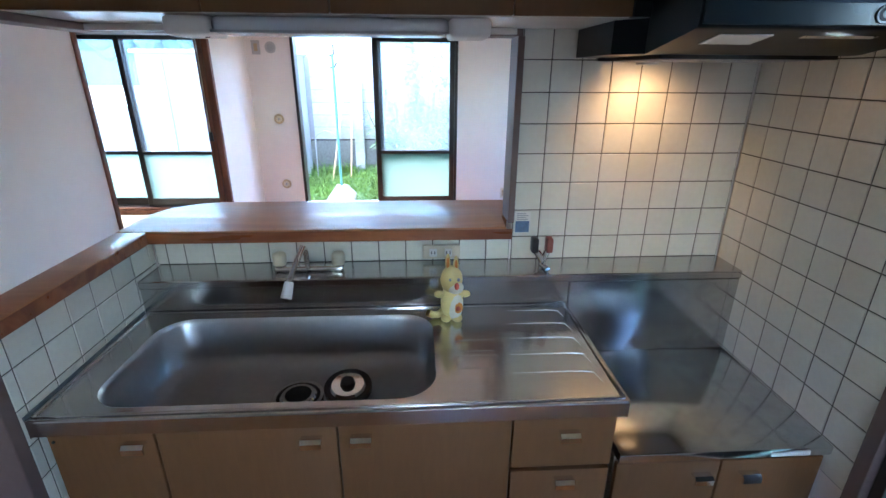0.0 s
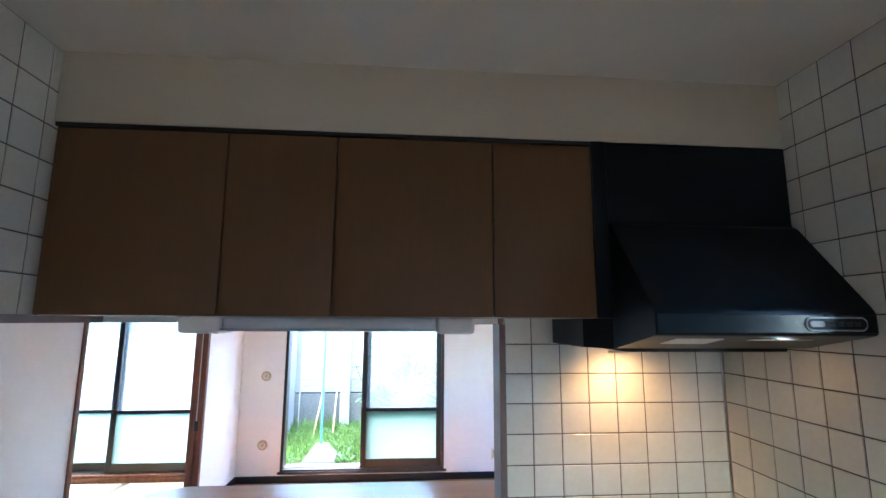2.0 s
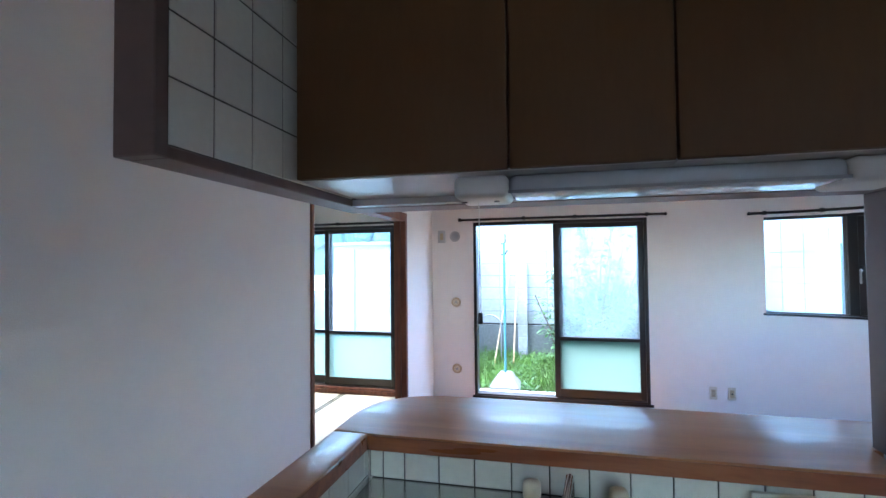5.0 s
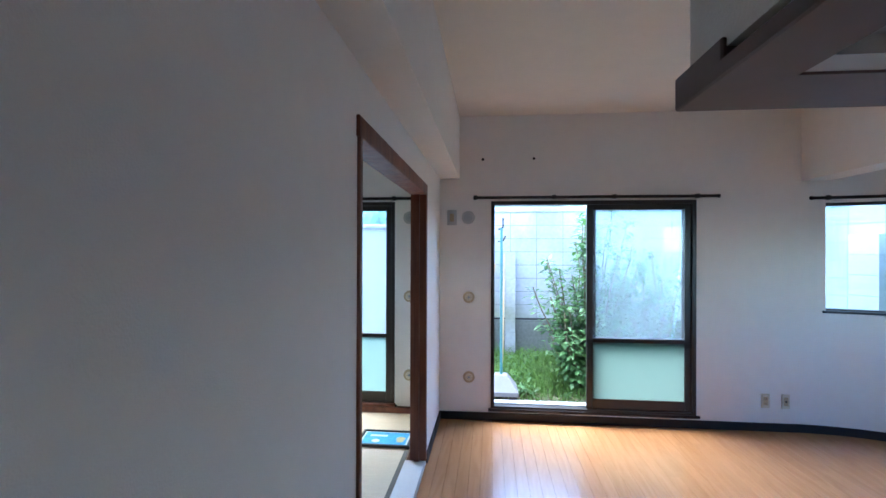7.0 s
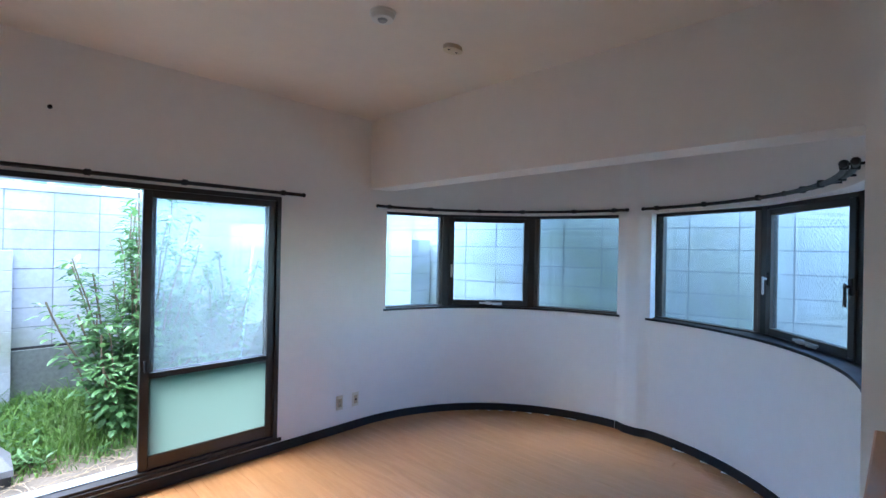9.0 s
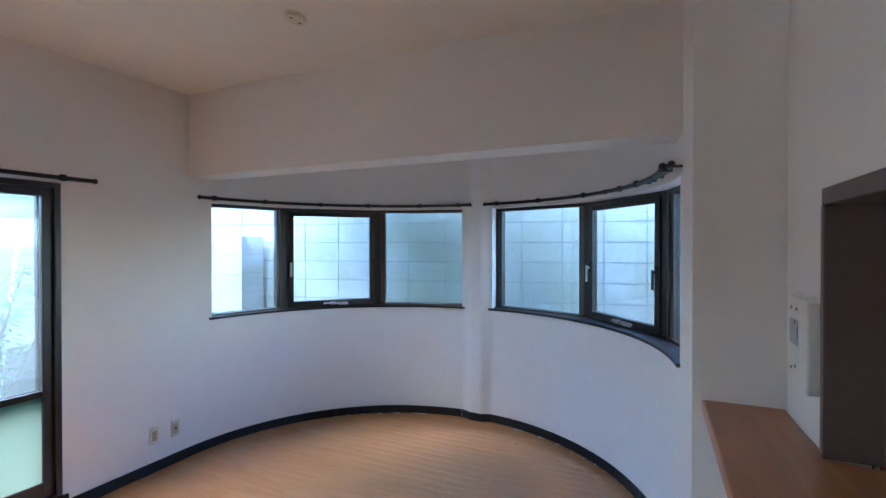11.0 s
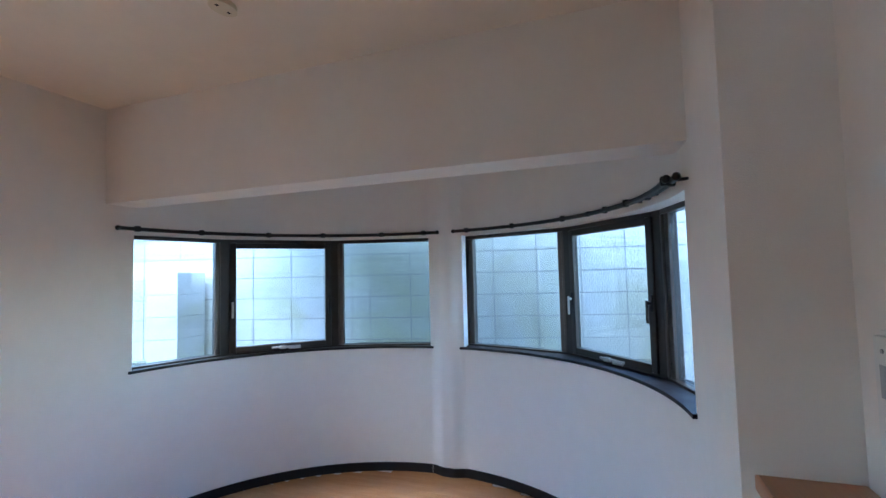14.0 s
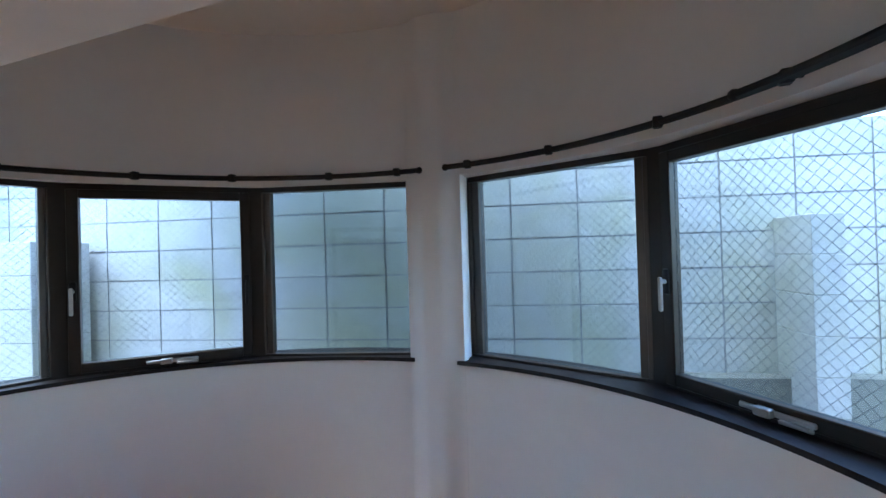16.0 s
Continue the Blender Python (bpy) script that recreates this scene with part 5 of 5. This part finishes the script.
# tall clothes pole in a cast base
def stand(x, y, z, top):
    t = thing("pole_stand", (x, y, z), "teal metal clothes-pole post in a white concrete base", "pole stand")
    bm = bmesh.new()
    lo = [bm.verts.new((x + a, y + b_, z + 0.05)) for a, b_ in ((-0.2, -0.2), (0.2, -0.2), (0.2, 0.2), (-0.2, 0.2))]
    md = [bm.verts.new((x + a, y + b_, z + 0.10)) for a, b_ in ((-0.2, -0.2), (0.2, -0.2), (0.2, 0.2), (-0.2, 0.2))]
    hi = [bm.verts.new((x + a, y + b_, z + 0.27)) for a, b_ in ((-0.075, -0.075), (0.075, -0.075), (0.075, 0.075), (-0.075, 0.075))]
    for a, c2 in ((lo, md), (md, hi)):
        for i in range(4):
            bm.faces.new((a[i], a[(i + 1) % 4], c2[(i + 1) % 4], c2[i]))
    bm.faces.new(hi)
    bm.faces.new(lo[::-1])
    part("base", bm, M_STONE, t, "white cast concrete base", smooth=False)
    for dx in (-0.14, 0.14):
        part("foot", bx(x + dx - 0.05, x + dx + 0.05, y - 0.18, y + 0.18, z - 0.03, z + 0.05), M_DARK, t)
    part("post", tube(bmesh.new(), [(x, y, z + 0.2), (x, y, top)], 0.017, 10), M_TEAL, t)
    part("hook", tube(bmesh.new(), [(x - 0.04, y, top - 0.02), (x + 0.02, y, top + 0.005), (x + 0.02, y, top + 0.12)], 0.012, 8), M_ROD, t)
    part("hook", tube(bmesh.new(), [(x - 0.045, y, top - 0.17), (x + 0.02, y, top - 0.16), (x + 0.05, y, top - 0.10)], 0.010, 8), M_ROD, t)
    return t


stand(-1.055, 6.80, GZ + 0.04, 1.83)
t = thing("bamboo_pole", (-1.18, 7.9, gz(7.7)), "weathered bamboo pole leaning on the wall", "pole")
part("pole", tube(bmesh.new(), [(-1.32, 7.55, gz(7.55) + 0.01), (-1.12, 8.13, 1.35)], 0.014, 8), M_BAMBOO, t)
t = thing("bamboo_pole", (-0.95, 7.9, gz(7.7)), "weathered bamboo pole leaning on the wall", "pole")
part("pole", tube(bmesh.new(), [(-1.02, 7.6, gz(7.6) + 0.01), (-0.98, 8.13, 1.5)], 0.012, 8), M_BAMBOO, t)
t = thing("blue_pole", (1.2, 7.6, gz(7.7)), "pale blue laundry pole leaning on the wall", "pole")
part("pole", tube(bmesh.new(), [(1.19, 7.55, gz(7.55) + 0.01), (1.57, 7.98, 1.78)], 0.019, 10), M_LBLUE, t)
part("fork", tube(bmesh.new(), [(1.36, 7.74, 0.98), (1.27, 7.74, 1.03), (1.24, 7.74, 1.10)], 0.011, 8), M_LBLUE, t)
t = thing("folding_rack", (-1.40, 7.7, gz(7.7)), "white metal arch frame standing by the wall", "rack")
part("arch", tube(bmesh.new(), [(-1.58, 7.75, gz(7.75) - 0.01), (-1.58, 7.75, 0.55)] + [(-1.40 - 0.18 * math.cos(radians(a)), 7.75, 0.55 + 0.16 * math.sin(radians(a))) for a in range(15, 180, 15)] + [(-1.22, 7.75, 0.55), (-1.22, 7.75, gz(7.75) - 0.01)], 0.012, 8), M_SHED, t)

# storage shed outside the tatami room
sh = thing("storage_shed", (-3.1, 7.4, GZ), "white steel garden shed with a panel door", "shed")
part("body", bx(-3.75, -1.72, 7.0, 8.05, GZ + 0.02, 1.84), M_SHED, sh, smooth=False)
part("roof", bx(-3.8, -1.67, 6.94, 8.08, 1.84, 1.885, 0.005), M_SHED, sh)
dr = part("door", bx(-3.35, -1.85, 6.982, 6.999, 0.0, 1.78, 0.004), M_SHED, sh)
part("handle", cyl(bmesh.new(), (-1.95, 6.97, 1.22), (-1.95, 6.983, 1.22), 0.03, 0.03, 16), M_GREYP, dr)
part("post", bx(-3.52, -3.40, 6.97, 6.999, 0.0, 1.78, 0.004), M_SHED, sh)
t = thing("water_tank", (-4.4, 7.0, GZ), "pale outdoor unit beside the shed", "outdoor unit")
part("case", bx(-4.75, -4.0, 6.8, 7.4, GZ + 0.05, 1.15, 0.02, 2), M_SHED, t)
for k in range(9):
    part("louvre", bx(-4.68, -4.07, 6.79, 6.802, 0.2 + k * 0.09, 0.235 + k * 0.09), M_GREYP, t, smooth=False)
part("foot", bx(-4.7, -4.05, 6.9, 7.3, GZ, GZ + 0.05), M_DARK, t)

# far tree line
bm = bmesh.new()
rnd = random.Random(4)
for k in range(160):
    x = -70 + k * 0.8 + rnd.uniform(-0.5, 0.5)
    y = 60 + rnd.uniform(0, 6)
    zc = 5.6 + 1.2 * noise.noise((x * 0.08, 0, 3)) + rnd.uniform(-0.7, 0.7)
    m = Matrix.Translation((x, y, zc)) @ Matrix.Diagonal((rnd.uniform(1.2, 2.2), 1.5, rnd.uniform(1.3, 2.4), 1))
    bmesh.ops.create_icosphere(bm, subdivisions=2, radius=1.0, matrix=m)
box(bm, -75, 62, 63, 66, GZ - 0.3, 6.2)
for v in bm.verts:
    v.co += Vector((0.35 * noise.noise(v.co * 0.9), 0, 0.5 * noise.noise(v.co * 1.1 + Vector((5, 0, 0)))))
hill = solid("far_trees", bm, M_HILL, "far green hillside of trees", "trees", kind="stuff")


# ---- planting ----
def leaf_mesh(vs, fs, base, direction, up, ln, wd, fold):
    """A pointed leaf of four quads."""
    side = direction.cross(up).normalized()
    up2 = side.cross(direction).normalized()
    i = len(vs)
    for u, s in ((0, 0.08), (0.35, 1.0), (0.7, 0.75), (1.0, 0.02)):
        c = base + direction * (ln * u) - up2 * (ln * 0.22 * u * u)
        vs.append(c - side * (wd * s) + up2 * (fold * s))
        vs.append(c)
        vs.append(c + side * (wd * s) + up2 * (fold * s))
    for k in range(3):
        a = i + 3 * k
        fs.append((a, a + 1, a + 4, a + 3))
        fs.append((a + 1, a + 2, a + 5, a + 4))


def mesh_of(name, vs, fs, material):
    me = bpy.data.meshes.new(name)
    me.from_pydata([tuple(v) for v in vs], [], fs)
    me.materials.append(material)
    return new(name, me)


def shrub(x, y, height, spread, stems, seed, label):
    rnd = random.Random(seed)
    t = thing("shrub", (x, y, gz(y)), label, "shrub")
    vs, fs = [], []
    bm = bmesh.new()
    for s_ in range(stems):
        a = rnd.uniform(0, math.tau)
        h = height * rnd.uniform(0.45, 1.0)
        lean = spread * rnd.uniform(0.1, 1.0) * (1.3 - 0.6 * h / height)
        pts = []
        for k in range(9):
            u = k / 8
            pts.append(Vector((x + math.cos(a) * lean * u ** 0.75 + 0.05 * noise.noise((s_ * 1.7, u * 3, 0)), y + math.sin(a) * lean * 0.7 * u ** 0.75 + 0.05 * noise.noise((s_ * 1.7, u * 3, 7)), gz(y) + 0.01 + h * u)))
        tube(bm, pts, 0.006 + 0.003 * rnd.random(), 5)
        dens = int(46 + 40 * h)
        for _ in range(dens):
            u = rnd.uniform(0.12, 1.0)
            i = min(7, int(u * 8))
            p = pts[i].lerp(pts[i + 1], u * 8 - i)
            dr_ = Vector((rnd.gauss(0, 1), rnd.gauss(0, 1), rnd.uniform(-0.45, 0.6))).normalized()
            off = dr_ * rnd.uniform(0.0, 0.2 * (1.3 - u))
            leaf_mesh(vs, fs, p + off, dr_, Vector((0, 0, 1)), rnd.uniform(0.06, 0.13), rnd.uniform(0.017, 0.032), 0.007)
    tagged(part("stems", bm, M_STEM, t), "thin brown stems", kind="stuff")
    me = bpy.data.meshes.new("leaves")
    me.from_pydata([tuple(v) for v in vs], [], fs)
    me.materials.append(M_LEAF)
    ob = new("leaves", me)
    ob.parent = t
    ob.matrix_parent_inverse = Matrix.Translation(-t.location)
    tagged(ob, "small pointed green leaves", kind="stuff")
    return t


shrub(0.10, 7.3, 2.42, 0.95, 27, 3, "tall leafy green shrub by the block wall")
shrub(0.0, 7.10, 1.25, 0.72, 26, 8, "low leafy green shrub in the grass")
shrub(1.05, 7.65, 1.75, 0.75, 18, 11, "thin leafy shrub against the block wall")

vs, fs = [], []
rnd = random.Random(9)
for k in range(46000):
    x = rnd.uniform(-4.6, 2.4)
    y = 6.62 + (8.1 - 6.62) * rnd.random() ** 0.9
    dens = 0.5 + 0.5 * noise.noise((x * 1.3, y * 1.3, 2))
    edge = min(1, max(0, (y - 6.55) / 0.45))
    if rnd.random() > (0.25 + 0.9 * dens) * (0.25 + 0.75 * edge):
        continue
    h = rnd.uniform(0.04, 0.15) * (0.5 + 0.7 * edge) * (0.5 + 0.9 * dens) * (1.9 if rnd.random() < 0.06 else 1)
    a = rnd.uniform(0, math.tau)
    lean = rnd.uniform(0.3, 1.5) * h
    w_ = rnd.uniform(0.002, 0.006)
    sx, sy = math.cos(a + 1.57) * w_, math.sin(a + 1.57) * w_
    b0 = Vector((x, y, gz(y) + 0.005))
    i = len(vs)
    for u in (0, 0.5):
        c = b0 + Vector((math.cos(a) * lean * u * u, math.sin(a) * lean * u * u, h * u))
        vs += [c - Vector((sx, sy, 0)), c + Vector((sx, sy, 0))]
    vs.append(b0 + Vector((math.cos(a) * lean, math.sin(a) * lean, h)))
    fs += [(i, i + 1, i + 3, i + 2), (i + 2, i + 3, i + 4)]
tagged(mesh_of("grass", vs, fs, M_GRASS), "wild green grass and weeds before the wall", "grass", kind="stuff")
vs, fs = [], []
for k in range(1500):
    x, y = rnd.uniform(-4.4, 2.3), rnd.uniform(6.75, 8.05)
    if noise.noise((x * 1.7, y * 1.7, 6)) < 0.0:
        continue
    a = rnd.uniform(0, math.tau)
    for q in range(rnd.randint(3, 6)):
        b = a + q * 1.3
        leaf_mesh(vs, fs, Vector((x, y, gz(y) + rnd.uniform(0.02, 0.10))), Vector((math.cos(b), math.sin(b), rnd.uniform(0.2, 1.1))).normalized(), Vector((0, 0, 1)), rnd.uniform(0.04, 0.10), rnd.uniform(0.010, 0.020), 0.004)
tagged(mesh_of("weeds", vs, fs, M_LEAF), "broad-leaved green weeds in the grass", "weeds", kind="stuff")
M_STRAW = mat("dry_stalks", (0.22, 0.165, 0.10), 0.8, var=0.3, scale=3)
bm = bmesh.new()
for k in range(900):
    x, y = rnd.uniform(-3.6, 2.0), rnd.uniform(5.8, 6.9)
    a = rnd.uniform(0, math.tau)
    ln = rnd.uniform(0.05, 0.22)
    p = Vector((x, y, gz(y) + 0.02))
    q = p + Vector((math.cos(a) * ln, math.sin(a) * ln, rnd.uniform(-0.005, 0.02)))
    tube(bm, [p, (p + q) / 2 + Vector((0, 0, 0.01)), q], 0.0025, 4)
me = bpy.data.meshes.new("dry_stalks")
bm.to_mesh(me)
bm.free()
me.materials.append(M_STRAW)
tagged(new("dry_stalks", me), "dry stalks lying on the sandy soil", "stalks", kind="stuff")

# ---- wall tiles and floor boards, each its own piece ----
def tile_mesh(w, h):
    """A tile in the x-z plane, glazed side towards -y."""
    bm = bmesh.new()
    b = [bm.verts.new((x, 0.006, z)) for x, z in ((0, 0), (w, 0), (w, h), (0, h))]
    m_ = [bm.verts.new((x, 0.0015, z)) for x, z in ((0, 0), (w, 0), (w, h), (0, h))]
    e = 0.0018
    f_ = [bm.verts.new((x, 0, z)) for x, z in ((e, e), (w - e, e), (w - e, h - e), (e, h - e))]
    for p, q in ((b, m_), (m_, f_)):
        for i in range(4):
            bm.faces.new((p[i], p[(i + 1) % 4], q[(i + 1) % 4], q[i]))
    bm.faces.new(f_)
    bmesh.ops.recalc_face_normals(bm, faces=bm.faces)
    me = bpy.data.meshes.new("tile")
    bm.to_mesh(me)
    bm.free()
    me.materials.append(M_TILE)
    return me


TILES = {}


def tile_field(name, label, origin, ux, us, zs, joint=0.0035):
    """Tiles on an upright plane: us and zs are the joint lines along ux and up."""
    ux = Vector((*ux, 0))
    nrm = Vector((-ux.y, ux.x, 0))
    m = Matrix(((ux.x, nrm.x, 0, origin[0]), (ux.y, nrm.y, 0, origin[1]), (0, 0, 1, 0), (0, 0, 0, 1)))
    bm = box(bmesh.new(), us[0], us[-1], 0.0025, 0.0075, zs[0], zs[-1])
    bmesh.ops.transform(bm, matrix=m, verts=bm.verts)
    core = solid(name, bm, M_GROUT, label, "tiles")
    rnd = random.Random(len(us) * 100 + len(zs))
    for u0, u1 in zip(us, us[1:]):
        for z0, z1 in zip(zs, zs[1:]):
            w, h = round(u1 - u0 - joint, 4), round(z1 - z0 - joint, 4)
            if w < 0.008 or h < 0.008:
                continue
            if (w, h) not in TILES:
                TILES[(w, h)] = tile_mesh(w, h)
            ob = new("tile", TILES[(w, h)])
            ob.parent = core
            ob.matrix_basis = m @ Matrix.Translation((u0 + joint / 2, 0, z0 + joint / 2)) @ Matrix.Rotation(rnd.uniform(-0.004, 0.004), 4, "Z") @ Matrix.Rotation(rnd.uniform(-0.004, 0.004), 4, "X")
    return core


def steps(a, b, first):
    """Joint lines from a to b on a 0.1 m module that passes through first."""
    k = math.ceil((a - first) / 0.1 - 0.08)
    out = [a]
    v = first + 0.1 * k
    while v < b - 0.025:
        if v > a + 0.008:
            out.append(v)
        v += 0.1
    return out + [b]


tile_field("tiles_back", "cream glazed square tiles with dark joints behind the cooker", (0, YT), (1, 0), steps(0.404, XR - 0.006, 0.5), steps(LZ + 0.0005, 1.752, 1.05))
tile_field("tiles_east", "cream glazed square tiles with dark joints on the side wall", (XR, 0), (0, -1), steps(-YT + 0.0, -0.79, -1.4), steps(0.55, KCEIL, 1.05))
tile_field("tiles_bar", "row of pale glazed tiles under the bar edge", (0, YT), (1, 0), [-0.868, -0.829, -0.766] + [-0.668 + 0.0977 * k for k in range(11)] + [0.395], [LZ + 0.0005, BAR - 0.043])
tile_field("tiles_half_wall", "pale glazed tiles on the low end wall", (-0.868, 0), (0, 1), steps(0.83, YT - 0.007, 1.36), steps(0.57, BAR - 0.044, 0.972))
tile_field("tiles_hanging", "pale glazed tiles on the hanging end wall", (-0.8955, 0), (0, 1), steps(0.821, YT - 0.05, 0.916), steps(HANG + 0.0195, KCEIL, 1.84))

BOARD = {}
rnd = random.Random(21)
floor = solid("floor", bx(XL + 0.012, 0.6, YP + 0.02, YW - 0.02, FZ - 0.0175, FZ - 0.016), M_SUB, "orange-brown wooden board floor of the living room", "floor")
BW = 0.0757
i = 0
x = XL + 0.001
while x < CX + R:
    xm = min(x + BW, CX + R) - CX
    y0, y1 = (YP + 0.001, YW - 0.001)
    if x > 0.77:
        y0 = CY - R
    if xm > 0.02:
        c = math.sqrt(max(0.0, (R + 0.03) ** 2 - xm ** 2)) if xm < R + 0.03 else 0
        y0, y1 = max(CY - c, CY - R), min(CY + c, YW)
    y = 1.0 + [0.0, 0.45, 0.15, 0.6][i % 4] + rnd.uniform(-0.05, 0.05)
    while y < y1:
        a, b_ = max(y, y0), min(y + 0.909, y1)
        if b_ - a > 0.02:
            ln = round(b_ - a - 0.0008, 2)
            if ln not in BOARD:
                bb = bmesh.new()
                box(bb, 0, BW - 0.0004, 0, ln, -0.012, 0)
                for v in bb.verts:
                    if v.co.z > -0.001:
                        v.co.x += 0.0004 if v.co.x < BW / 2 else -0.0004
                bmesh.ops.recalc_face_normals(bb, faces=bb.faces)
                me = bpy.data.meshes.new("board")
                bb.to_mesh(me)
                bb.free()
                me.materials.append(M_FLOOR)
                BOARD[ln] = me
            ob = new("board", BOARD[ln])
            ob.parent = floor
            ob.matrix_basis = Matrix.Translation((x, a, FZ + rnd.uniform(-0.0002, 0.0002)))
        y += 0.909
    x += BW
    i += 1
